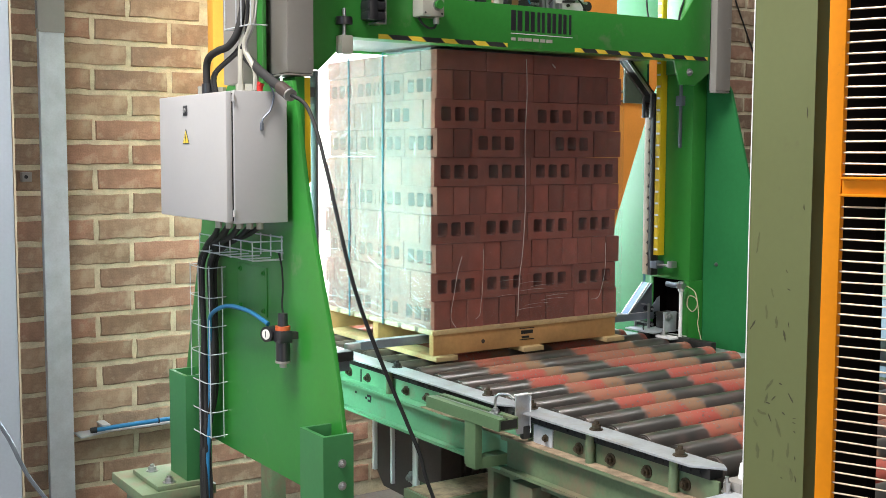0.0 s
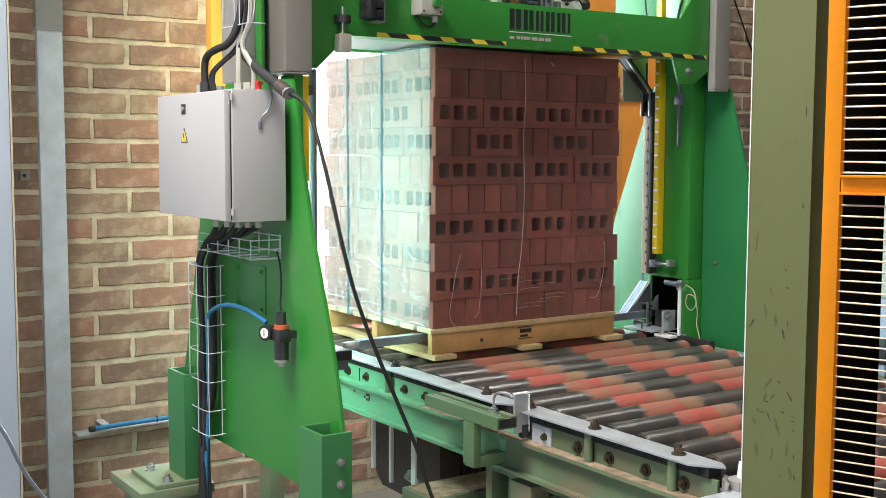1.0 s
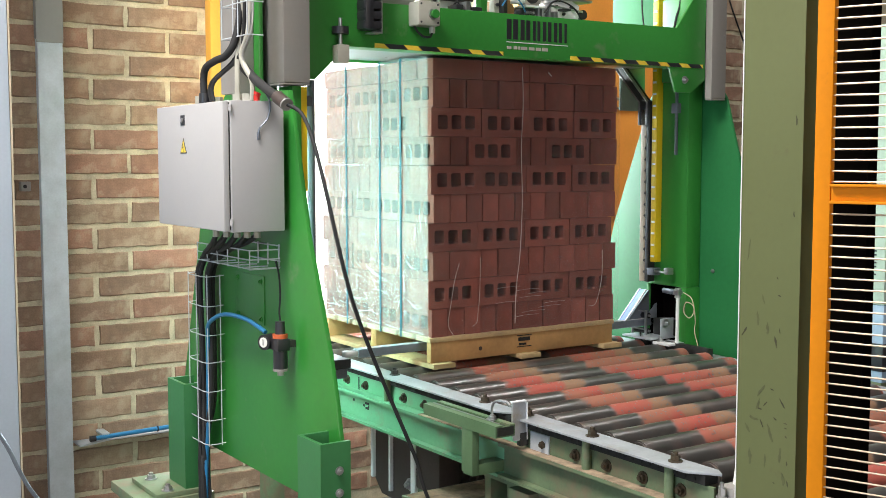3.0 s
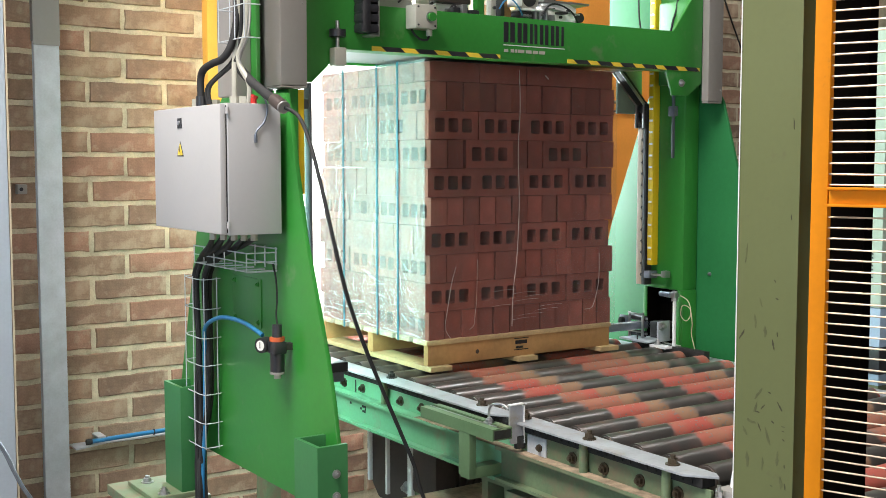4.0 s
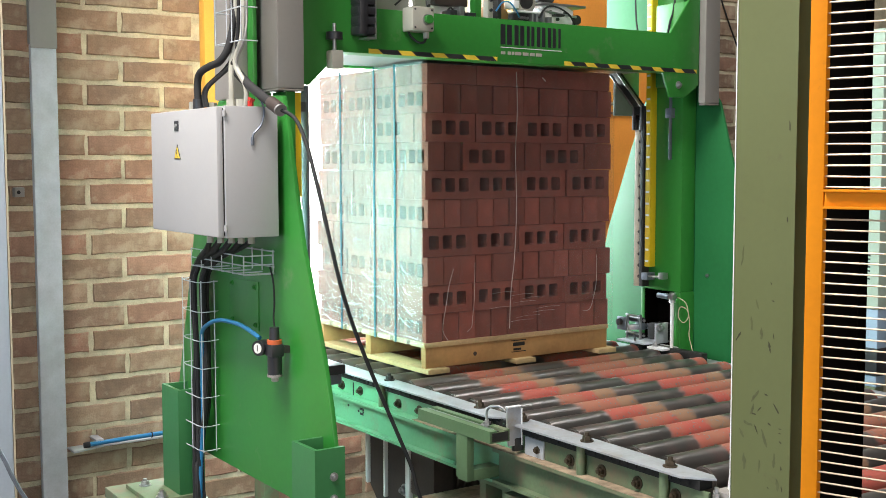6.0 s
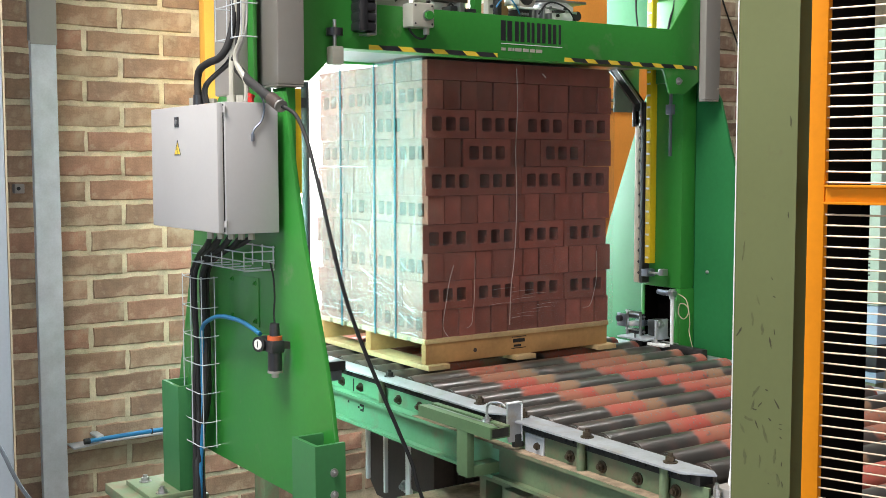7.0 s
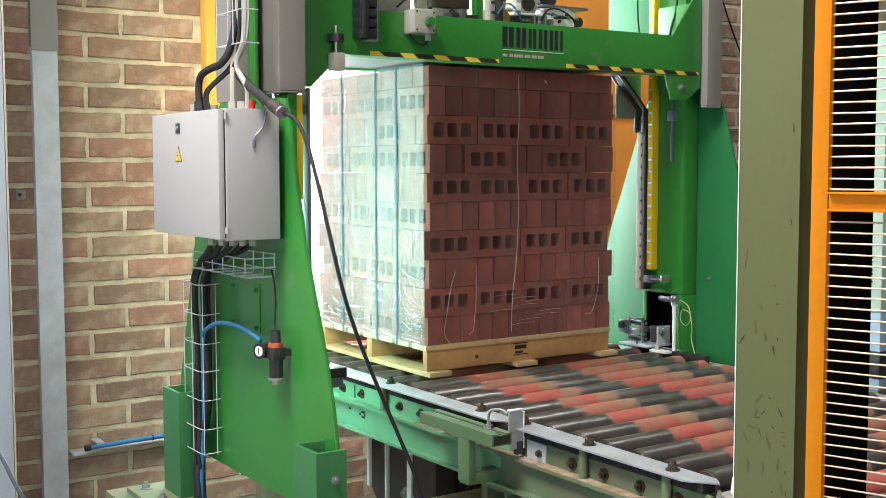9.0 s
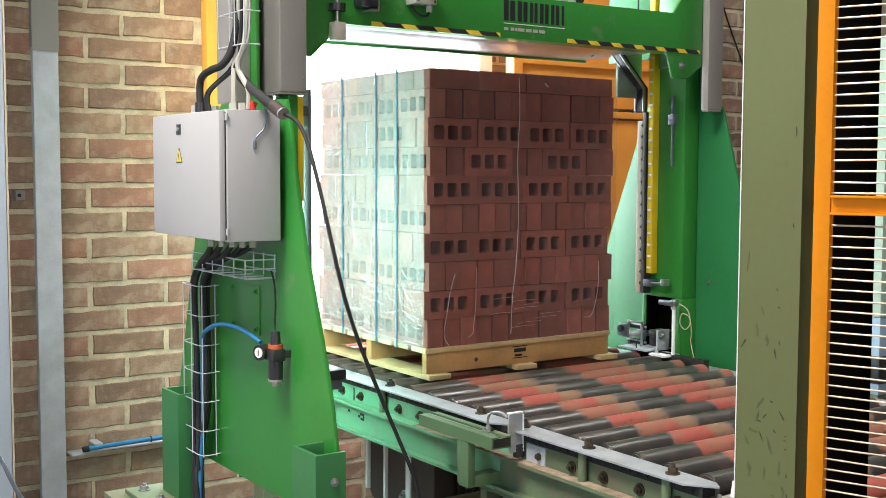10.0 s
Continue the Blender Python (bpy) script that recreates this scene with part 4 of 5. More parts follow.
for i in range(34):  # gathered wrinkles low on the side, glints in their colour
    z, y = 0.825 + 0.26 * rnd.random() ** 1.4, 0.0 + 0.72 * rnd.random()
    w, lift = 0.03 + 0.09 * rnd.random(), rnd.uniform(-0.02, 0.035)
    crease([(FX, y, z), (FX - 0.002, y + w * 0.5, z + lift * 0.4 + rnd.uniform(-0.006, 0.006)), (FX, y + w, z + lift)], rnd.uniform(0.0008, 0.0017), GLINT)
for i in range(11):  # upright wrinkles, glints painted too
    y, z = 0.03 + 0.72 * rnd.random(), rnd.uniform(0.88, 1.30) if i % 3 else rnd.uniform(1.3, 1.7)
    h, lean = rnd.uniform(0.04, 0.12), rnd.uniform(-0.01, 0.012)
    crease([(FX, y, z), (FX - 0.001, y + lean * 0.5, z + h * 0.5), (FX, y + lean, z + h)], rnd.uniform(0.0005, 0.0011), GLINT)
for i in range(14):  # fan of wrinkles at the far upper corner, drawn as glints
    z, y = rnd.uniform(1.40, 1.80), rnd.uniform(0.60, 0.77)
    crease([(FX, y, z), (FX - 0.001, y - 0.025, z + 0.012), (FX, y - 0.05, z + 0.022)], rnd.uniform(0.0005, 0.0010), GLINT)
crease([(0.52, F, 1.785), (0.535, F, 1.772)], 0.004)


# ---- plastic straps ----
def strap_piece(bm, x0, x1, z0, z1, y, wide=0.011):
    return box(bm, x0, x1, y - wide / 2, y + wide / 2, z0, z1)


for y in (0.314, 0.575):
    s = thing("strap", (DX / 2, y, PACK_Z), "tensioned teal plastic strap round the brick pack", "strap", "straps round the pack")
    part("side_run", strap_piece(B(), -0.0300, -0.0290, PACK_Z - 0.015, TOPZ + 0.002, y), TEAL_STRAP, s)
    part("side_run", strap_piece(B(), DX + 0.0170, DX + 0.0180, PACK_Z - 0.015, TOPZ + 0.002, y), TEAL_STRAP, s)
    part("top_run", strap_piece(B(), -0.030, DX + 0.018, TOPZ + 0.002, TOPZ + 0.003, y), TEAL_STRAP, s)
strap_new = thing("strap", (DX / 2, 0.165, PACK_Z), "teal plastic strap being drawn tight round the pack", "strap", "straps round the pack")
new_left = part("side_run", strap_piece(B(), -0.0300, -0.0290, PACK_Z - 0.015, TOPZ + 0.002, 0.165), TEAL_STRAP, strap_new)
new_right = part("side_run", strap_piece(B(), DX + 0.0170, DX + 0.0180, PACK_Z - 0.015, TOPZ + 0.002, 0.165), TEAL_STRAP, strap_new)
part("top_run", strap_piece(B(), -0.030, DX + 0.018, TOPZ + 0.002, TOPZ + 0.003, 0.165), TEAL_STRAP, strap_new)
# the slack that runs up the guide while the strap is drawn in
loose = part("slack_run", prism(B(), "y", [(0.905, 0.36), (0.99, 0.41), (1.07, 0.475), (1.128, 0.54), (1.126, 0.542), (1.067, 0.477), (0.988, 0.412), (0.905, 0.362)], 0.158, 0.170), TEAL_STRAP, strap_new)


# ---- press beam that rides on the gantry ----
BY = -0.22
beam = thing("press_beam", (0.28, -0.1, 1.815), "green press beam with hazard tape and brand marking", "press beam")
face = [(-0.60, 2.25), (-0.60, 1.705), (-0.575, 1.705), (-0.475, 1.800), (-0.462, 1.812), (0.945, 1.812), (0.955, 1.803), (0.985, 1.716), (1.065, 1.716), (1.142, 1.768),
        (1.142, 2.16), (1.135, 2.16), (0.985, 1.962), (-0.30, 1.957), (-0.37, 1.957), (-0.37, 2.25)]
part("front_plate", prism(B(), "y", face, BY, BY + 0.012, 0.002), GREEN, beam)
part("press_plate", box(B(), -0.50, 1.05, BY + 0.10, 0.36, 1.829, 1.841, 0.002), STEEL, beam, "polished steel press plate")
part("lower_flange", box(B(), -0.57, 1.10, BY + 0.012, BY + 0.085, 1.813, 1.823, 0.002), GREEN, beam)
part("back_plate", box(B(), -0.50, 1.05, 0.36, 0.372, 1.82, 1.955, 0.002), GREEN, beam)
part("top_plate", box(B(), -0.50, 1.05, BY + 0.012, 0.36, 1.944, 1.955, 0.002), GREEN, beam)
part("end_block", box(B(), -0.655, -0.60, BY, 0.0, 1.70, 2.25, 0.003), GREEN, beam)
part("end_block", box(B(), 1.125, 1.142, BY + 0.012, 0.0, 1.77, 2.10, 0.003), GREEN, beam)
part("lug_bolt", bolt((1.03, BY, 1.765), (0, -1, 0), 0.010, 0.008), STEEL, beam)
# hazard tape: yellow band with slanted black bars
def tape(x0, x1, n):
    band = part("hazard_tape", box(B(), x0, x1, BY - 0.002, BY, 1.8125, 1.8275), TAPE_YELLOW, beam, "black and yellow hazard tape")
    w = (x1 - x0) / n
    for i in range(n):
        a = x0 + (i + 0.42) * w
        b = min(a + 0.56 * w, x1)
        part("stripe", prism(B(), "y", [(a, 1.8125), (b, 1.8125), (max(b - 0.018, a + 0.01), 1.8275), (a - 0.020, 1.8275)], BY - 0.0035, BY - 0.002), BLACK_PLASTIC, band)


tape(-0.362, 0.150, 4)
tape(0.452, 1.128, 6)
# brand marking: plain blocks in its colours
mark = part("brand_mark", box(B(), 0.165, 0.440, BY - 0.0015, BY, 1.861, 1.8635), WHITE, beam, "brand marking of plain black and white blocks")
x = 0.165
for w in (0.052, 0.046, 0.036, 0.042, 0.040, 0.010):
    for k in range(1 if w < 0.02 else 2):
        a = x + k * (w * 0.5 + 0.002)
        part("mark_bar", box(B(), a, a + min(w, w * 0.5 - 0.006 if w > 0.02 else w), BY - 0.0015, BY, 1.872, 1.941), BLACK_PLASTIC, mark)
    x += w + 0.0085
part("line_block", box(B(), 0.167, 0.185, BY - 0.0015, BY, 1.838, 1.848), CREAM, mark)
x = 0.196
for w in (0.018, 0.010, 0.034, 0.030, 0.026, 0.032):
    part("line_block", box(B(), x, x + w * 0.82, BY - 0.0015, BY, 1.838, 1.849), CREAM, mark)
    x += w + 0.0015
# push-button box
jb = part("button_box", box(B(), -0.236, -0.152, BY - 0.065, BY, 1.888, 1.966, 0.007), CREAM, beam, "grey plastic push-button box")
part("button", cyl(B(), (-0.180, BY - 0.065, 1.925), (-0.180, BY - 0.082, 1.925), 0.014, 18), GREEN, jb, "green round button")
part("button_ring", cyl(B(), (-0.180, BY - 0.065, 1.925), (-0.180, BY - 0.070, 1.925), 0.018, 18), STEEL, jb)
for x, z in ((-0.226, 1.898), (-0.162, 1.898), (-0.226, 1.956), (-0.162, 1.956)):
    part("screw", cyl(B(), (x, BY - 0.064, z), (x, BY - 0.0665, z), 0.0035, 8), BLACK_PLASTIC, jb)
part("gland", cyl(B(), (-0.165, BY - 0.035, 1.888), (-0.165, BY - 0.035, 1.868), 0.010, 12), CREAM, jb)
part("cable", tube(B(), [(-0.165, BY - 0.035, 1.87), (-0.175, BY - 0.035, 1.855), (-0.20, BY - 0.03, 1.858), (-0.222, BY - 0.02, 1.885), (-0.228, BY - 0.01, 1.93), (-0.225, BY, 1.965)], 0.004, 6), BLACK, jb)
# energy chain
chain = part("energy_chain", box(B(), -0.428, -0.395, BY - 0.06, BY, 1.862, 2.25, 0.012), BLACK_PLASTIC, beam, "black plastic energy chain")
z = 1.865
while z < 2.2:
    part("link", box(B(), -0.430, -0.366, BY - 0.055, BY - 0.003, z, z + 0.026, 0.006), BLACK_PLASTIC, chain)
    z += 0.031
part("chain_rail", box(B(), -0.366, -0.361, BY - 0.05, BY, 1.858, 2.25, 0.001), STEEL, chain)
part("chain_rail", box(B(), -0.398, -0.361, BY - 0.05, BY, 1.853, 1.858, 0.001), STEEL, chain)
# hanging end sensor
sens = part("end_sensor", box(B(), -0.521, -0.480, BY - 0.05, BY - 0.01, 1.755, 1.812, 0.005), CREAM, beam, "grey end sensor on a threaded rod")
part("rod", cyl(B(), (-0.502, BY - 0.03, 1.81), (-0.502, BY - 0.03, 1.895), 0.006, 10), STEEL, sens)
part("knob", cyl(B(), (-0.502, BY - 0.03, 1.845), (-0.502, BY - 0.03, 1.868), 0.026, 20), BLACK_PLASTIC, sens)
part("arm", box(B(), -0.510, -0.494, BY - 0.03, BY, 1.85, 1.862), STEEL, sens)

# ---- strapping head on the beam ----
head = thing("strapping_machine", (0.4, 0.05, 1.955), "white and steel strapping head with pulleys and hoses", "strapping machine")
part("back_sheet", box(B(), -0.34, -0.10, -0.05, -0.04, 1.955, 2.40, 0.002), COVER_GREY, head, "grey sheet behind the head")
part("base", box(B(), 0.03, 0.62, -0.10, 0.12, 1.956, 1.968, 0.002), WHITE, head)
part("motor_block", box(B(), 0.02, 0.16, -0.02, 0.10, 1.968, 2.22, 0.006), WHITE, head)
part("dark_unit", box(B(), 0.00, 0.14, -0.06, -0.021, 2.015, 2.05, 0.004), DARK_MACHINE, head)
part("green_post", box(B(), 0.155, 0.185, -0.08, -0.05, 1.956, 2.5, 0.002), GREEN, head)
part("hinge_column", box(B(), 0.20, 0.222, -0.10, -0.07, 1.956, 2.4, 0.002), CREAM, head)
for i in range(7):
    part("hinge_bolt", cyl(B(), (0.211, -0.10, 1.97 + i * 0.035), (0.211, -0.108, 1.97 + i * 0.035), 0.006, 8), BLACK_PLASTIC, head)
part("left_arm", prism(B(), "y", [(-0.10, 1.956), (-0.06, 1.956), (-0.085, 2.3), (-0.15, 2.3)], -0.10, -0.08, 0.002), CREAM, head)
part("left_frame", box(B(), -0.06, -0.045, -0.10, -0.08, 1.956, 2.4, 0.002), STEEL, head)
for i in range(9):
    part("arm_bolt", cyl(B(), (-0.075 + (i % 2) * 0.02, -0.10, 1.97 + i * 0.03), (-0.075 + (i % 2) * 0.02, -0.108, 1.97 + i * 0.03), 0.005, 8), BLACK_PLASTIC, head)
part("lower_drum", cyl(B(), (0.28, -0.06, 1.996), (0.28, 0.06, 1.996), 0.040, 26), WOOD_DARK, head)
part("pulley", cyl(B(), (0.375, -0.09, 2.05), (0.375, -0.06, 2.05), 0.048, 30), CREAM, head)
part("pulley_hub", cyl(B(), (0.375, -0.092, 2.05), (0.375, -0.10, 2.05), 0.028, 24), STEEL_DARK, head)
part("feed_unit", box(B(), 0.335, 0.385, -0.10, 0.02, 1.968, 2.005, 0.003), STEEL_DARK, head)
part("feed_cheek", box(B(), 0.392, 0.402, -0.11, 0.02, 1.968, 2.01, 0.002), STEEL, head)
part("feed_cheek", box(B(), 0.412, 0.422, -0.11, 0.02, 1.968, 2.01, 0.002), STEEL, head)
part("feed_top", box(B(), 0.33, 0.435, -0.11, 0.02, 2.006, 2.014, 0.002), WHITE, head)
part("head_body", prism(B(), "y", [(0.45, 1.968), (0.60, 1.968), (0.605, 2.03), (0.56, 2.05), (0.44, 2.04)], -0.09, 0.05, 0.003), WHITE, head, "white enamelled head housing")
part("shelf", box(B(), 0.44, 0.66, -0.10, 0.06, 2.045, 2.053, 0.002), STEEL, head)
part("top_motor", cyl(B(), (0.53, -0.02, 2.10), (0.53, 0.10, 2.10), 0.045, 22), STEEL_DARK, head)
part("side_knob", cyl(B(), (0.625, -0.09, 2.0), (0.625, -0.06, 2.0), 0.018, 16), STEEL_DARK, head)
for x0, x1, z0, z1, m in ((0.025, 0.055, 1.970, 1.992, BLACK_PLASTIC), (0.065, 0.085, 1.972, 2.005, STEEL), (0.098, 0.135, 1.970, 1.988, BLACK_PLASTIC),
                          (0.228, 0.246, 1.972, 2.06, STEEL_DARK), (0.300, 0.325, 2.018, 2.045, WHITE), (0.235, 0.262, 2.045, 2.075, LEAD_BLUE),
                          (0.436, 0.446, 1.972, 2.03, STEEL), (0.500, 0.540, 2.004, 2.012, STEEL_DARK), (0.462, 0.478, 1.974, 1.998, STEEL)):
    part("fitting", box(B(), x0, x1, -0.118, -0.062, z0, z1, 0.002), m, head)
for x in (0.345, 0.358, 0.371):
    part("feed_roller", cyl(B(), (x, -0.112, 1.987), (x, -0.10, 1.987), 0.005, 10), STEEL, head)
part("tie_rod", cyl(B(), (0.45, -0.112, 2.018), (0.60, -0.112, 2.006), 0.004, 8), STEEL, head)
part("coiled_hose", tube(B(), [(0.22, -0.12, 2.0), (0.24, -0.13, 2.03), (0.27, -0.13, 2.035), (0.30, -0.13, 2.01), (0.325, -0.12, 1.985)], 0.003, 6), BLUE_HOSE, head)
for x, z in ((0.49, 2.02), (0.525, 1.995), (0.56, 2.02)):
    part("screw", cyl(B(), (x, -0.09, z), (x, -0.098, z), 0.006, 8), STEEL_DARK, head)
for pts in ([(0.42, -0.11, 1.99), (0.45, -0.12, 2.03), (0.50, -0.12, 2.035), (0.56, -0.12, 2.01), (0.60, -0.11, 1.97)],
            [(-0.20, -0.12, 1.99), (-0.16, -0.12, 2.02), (-0.12, -0.12, 2.03), (-0.09, -0.11, 2.07)],
            [(0.03, -0.07, 1.97), (0.045, -0.08, 2.0), (0.06, -0.08, 2.0), (0.075, -0.07, 1.97)],
            [(0.08, -0.07, 1.97), (0.095, -0.08, 1.995), (0.11, -0.08, 1.995), (0.12, -0.07, 1.97)]):
    part("hose", tube(B(), pts, 0.0035, 6), BLACK, head)


# ---- control cabinet on the side plate ----
CX0, CX1, CY0, CY1, CZ0, CZ1 = -0.975, -0.792, -0.443, 0.083, 1.254, 1.621
cabinet = thing("control_cabinet", (-0.88, -0.18, CZ0), "light grey steel control cabinet mounted on the gantry side plate", "cabinet")
part("body", box(B(), CX0 + 0.022, CX1, CY0, CY1, CZ0, CZ1, 0.003), CAB_GREY, cabinet)
door = part("door", box(B(), CX0, CX0 + 0.018, CY0 + 0.004, CY1 - 0.001, CZ0 + 0.003, CZ1 - 0.003, 0.004), CAB_GREY, cabinet)
part("gasket", box(B(), CX0 + 0.018, CX0 + 0.022, CY0 + 0.008, CY1 - 0.006, CZ0 + 0.007, CZ1 - 0.007), BLACK, cabinet)
lock = part("lock", box(B(), CX0 - 0.002, CX0, -0.155, -0.123, 1.558, 1.588, 0.0008), BLACK_PLASTIC, door, "black lock plate")
part("lock_core", cyl(B(), (CX0 - 0.002, -0.139, 1.573), (CX0 - 0.005, -0.139, 1.573), 0.007, 14), STEEL, lock)
sign = part("warning_sign", prism(B(), "x", [(-0.168, 1.475), (-0.116, 1.475), (-0.142, 1.520)], CX0 - 0.0012, CX0), BLACK_PLASTIC, door, "yellow electric hazard triangle")
part("field", prism(B(), "x", [(-0.1625, 1.478), (-0.1215, 1.478), (-0.142, 1.5135)], CX0 - 0.0020, CX0 - 0.0012), TAPE_YELLOW, sign)
part("flash", prism(B(), "x", [(-0.139, 1.505), (-0.145, 1.492), (-0.142, 1.492), (-0.146, 1.480), (-0.137, 1.495), (-0.140, 1.495)], CX0 - 0.0028, CX0 - 0.002), BLACK_PLASTIC, sign)
for z in (CZ0 + 0.02, CZ1 - 0.03):
    part("hinge", cyl(B(), (CX0 + 0.02, CY0 - 0.002, z), (CX0 + 0.02, CY0 - 0.002, z + 0.018), 0.005, 8), CAB_GREY, cabinet)
for bracket_z in (CZ0 + 0.05, CZ1 - 0.06):
    part("mount", box(B(), CX1, PX, CY0 + 0.05, CY1 - 0.05, bracket_z, bracket_z + 0.03), STEEL, cabinet)
for x, y, s in ((-0.925, -0.15, 1.0), (-0.90, -0.23, 0.8), (-0.885, -0.335, 1.0), (-0.865, -0.355, 1.0)):
    part("gland", cyl(B(), (x, y, CZ1), (x, y, CZ1 + 0.024 * s), 0.014, 6), CREAM, cabinet, "cream plastic cable gland")
part("red_gland", cyl(B(), (-0.855, -0.40, CZ1), (-0.855, -0.40, CZ1 + 0.018), 0.009, 8), RED, cabinet, "red cable gland")
part("red_ring", cyl(B(), (-0.855, -0.40, CZ1 + 0.018), (-0.852, -0.402, CZ1 + 0.026), 0.011, 8), RED, cabinet)
for i, (x, y) in enumerate(((-0.93, -0.27), (-0.91, -0.30), (-0.89, -0.33), (-0.87, -0.355), (-0.85, -0.38))):
    part("gland", cyl(B(), (x, y, CZ0 - 0.022), (x, y, CZ0), 0.010, 6), CREAM, cabinet)
thin = thing("hanging_cable", (-0.85, -0.447, 1.53), "thin grey cable with a plug hanging on the cabinet", "cable")
part("cable", tube(B(), [(-0.845, -0.41, 1.655), (-0.838, -0.43, 1.64), (-0.835, -0.447, 1.61), (-0.845, -0.448, 1.57), (-0.868, -0.448, 1.545), (-0.872, -0.448, 1.525)], 0.0028, 6), LEAD_BLUE, thin)
part("plug", box(B(), -0.876, -0.867, -0.450, -0.443, 1.512, 1.535, 0.002), LEAD_BLUE, thin)

# ---- cables above the cabinet ----
def cable(name, label, pts, r, material, seg=10):
    lo = min(pts, key=lambda p: p[2])
    c = thing(name, lo, label, "cable", "cables on the gantry")
    part("jacket", tube(B(), pts, r, seg), material, c)
    return c


elbow = cable("conduit", "thick black corrugated conduit bending into the cabinet",
              [(-0.93, -0.20, CZ1 + 0.005), (-0.93, -0.195, 1.695), (-0.928, -0.212, 1.726), (-0.92, -0.26, 1.742), (-0.905, -0.305, 1.755), (-0.885, -0.325, 1.80), (-0.862, -0.32, 1.90), (-0.855, -0.32, 2.0), (-0.855, -0.32, 2.6)], 0.0108, BLACK, 14)
part("collar", cyl(B(), (-0.93, -0.20, CZ1), (-0.93, -0.20, CZ1 + 0.03), 0.0165, 14), BLACK_PLASTIC, elbow)
for dy, r, m, x0, y0 in ((0.0, 0.0085, CREAM, -0.885, -0.335), (0.05, 0.008, CREAM, -0.865, -0.39), (-0.03, 0.0055, BLACK, -0.92, -0.225),
                         (0.015, 0.0055, BLACK, -0.92, -0.245), (0.07, 0.004, STEEL, -0.86, -0.37)):
    cable("cable", ("cream" if m == CREAM else "dark") + " cable rising from the cabinet",
          [(x0, y0, CZ1 + 0.005), (x0, y0 - 0.002, 1.68), (-0.878, -0.325 - dy * 0.5, 1.75), (-0.865, -0.325 - dy, 1.83), (-0.86, -0.325 - dy, 2.0), (-0.86, -0.325 - dy, 2.6)], r, m, 8)
ladder = thing("cable_basket", (-0.84, -0.3, 1.83), "steel wire cable basket on the gantry column", "cable tray", "wire baskets")
for y in (-0.228, -0.31, -0.345, -0.41):
    part("wire", cyl(B(), (-0.885, y, 1.805), (-0.885, y, 2.6), 0.0017, 6), GALV, ladder)
for z in (1.807, 1.90, 1.99, 2.09, 2.19):
    part("wire", tube(B(), [(-0.835, -0.228, z), (-0.885, -0.228, z), (-0.885, -0.41, z), (-0.835, -0.41, z)], 0.0018, 6, 1), GALV, ladder)

# hanging main cable: from the strain relief at the cabinet down past the conveyor
grip = cable("cable_joint", "wrapped black cable joint above the cabinet",
             [(-0.872, -0.29, 1.740), (-0.866, -0.315, 1.732), (-0.862, -0.36, 1.706), (-0.86, -0.40, 1.684), (-0.86, -0.47, 1.655), (-0.86, -0.54, 1.628), (-0.86, -0.60, 1.608)], 0.0135, BLACK, 12)
part("sleeve", cyl(B(), (-0.86, -0.545, 1.627), (-0.86, -0.600, 1.606), 0.018, 14), DARK_MACHINE, grip)
part("ring", cyl(B(), (-0.86, -0.600, 1.606), (-0.86, -0.606, 1.603), 0.018, 14), STEEL, grip)
main = cable("hanging_cable", "long black rubber cable hanging in front of the gantry",
             [(-0.86, -0.60, 1.606), (-0.835, -0.64, 1.58), (-0.829, -0.69, 1.514), (-0.826, -0.73, 1.432), (-0.82, -0.765, 1.337), (-0.81, -0.79, 1.242), (-0.788, -0.8, 1.138), (-0.755, -0.8, 1.039), (-0.713, -0.8, 0.937), (-0.67, -0.8, 0.841), (-0.617, -0.8, 0.726), (-0.572, -0.8, 0.625), (-0.546, -0.8, 0.541),
              (-0.44, -0.80, 0.30), (-0.30, -0.82, 0.0), (-0.22, -0.86, -0.22), (-0.15, -0.95, FLOOR + 0.008), (0.0, -1.1, FLOOR + 0.008)], 0.0054, BLACK, 12)

# ---- wire basket and cables down the side plate ----
basket = thing("cable_basket", (-0.80, 0.1, 0.48), "galvanised wire cable basket hanging on the side plate", "cable tray", "wire baskets")
for z in (1.082, 0.985, 0.89, 0.80, 0.705, 0.61, 0.53):
    part("wire", tube(B(), [(-0.772, 0.228, z), (-0.828, 0.225, z - 0.003), (-0.832, 0.14, z - 0.004), (-0.828, 0.062, z - 0.003), (-0.772, 0.058, z)], 0.0017, 6, 2), GALV, basket)
for x, y in ((-0.785, 0.228), (-0.828, 0.225), (-0.834, 0.14), (-0.828, 0.062), (-0.785, 0.058)):
    part("wire", cyl(B(), (x, y, 0.522), (x, y, 1.085), 0.0017, 6), GALV, basket)
tray2 = thing("cable_basket", (-0.82, -0.15, 1.13), "small galvanised wire tray below the cabinet", "cable tray", "wire baskets")
for z in (1.195, 1.168, 1.142):
    part("wire", tube(B(), [(-0.87, 0.03, z), (-0.87, -0.372, z), (-0.775, -0.372, z)], 0.0022, 6, 1), GALV, tray2)
for y in (0.03, -0.05, -0.13, -0.21, -0.29, -0.37):
    part("wire", tube(B(), [(-0.87, y, 1.197), (-0.87, y, 1.140), (-0.775, y, 1.140)], 0.0022, 6, 1), GALV, tray2)
for z in (1.205, 1.160):
    part("wire", cyl(B(), (-0.775, -0.16, z), (-0.775, -0.372, z), 0.0022, 6), GALV, tray2)
for y in (-0.22, -0.29, -0.365):
    part("wire", cyl(B(), (-0.775, y, 1.145), (-0.775, y, 1.21), 0.0022, 6), GALV, tray2)
rs = random.Random(3)
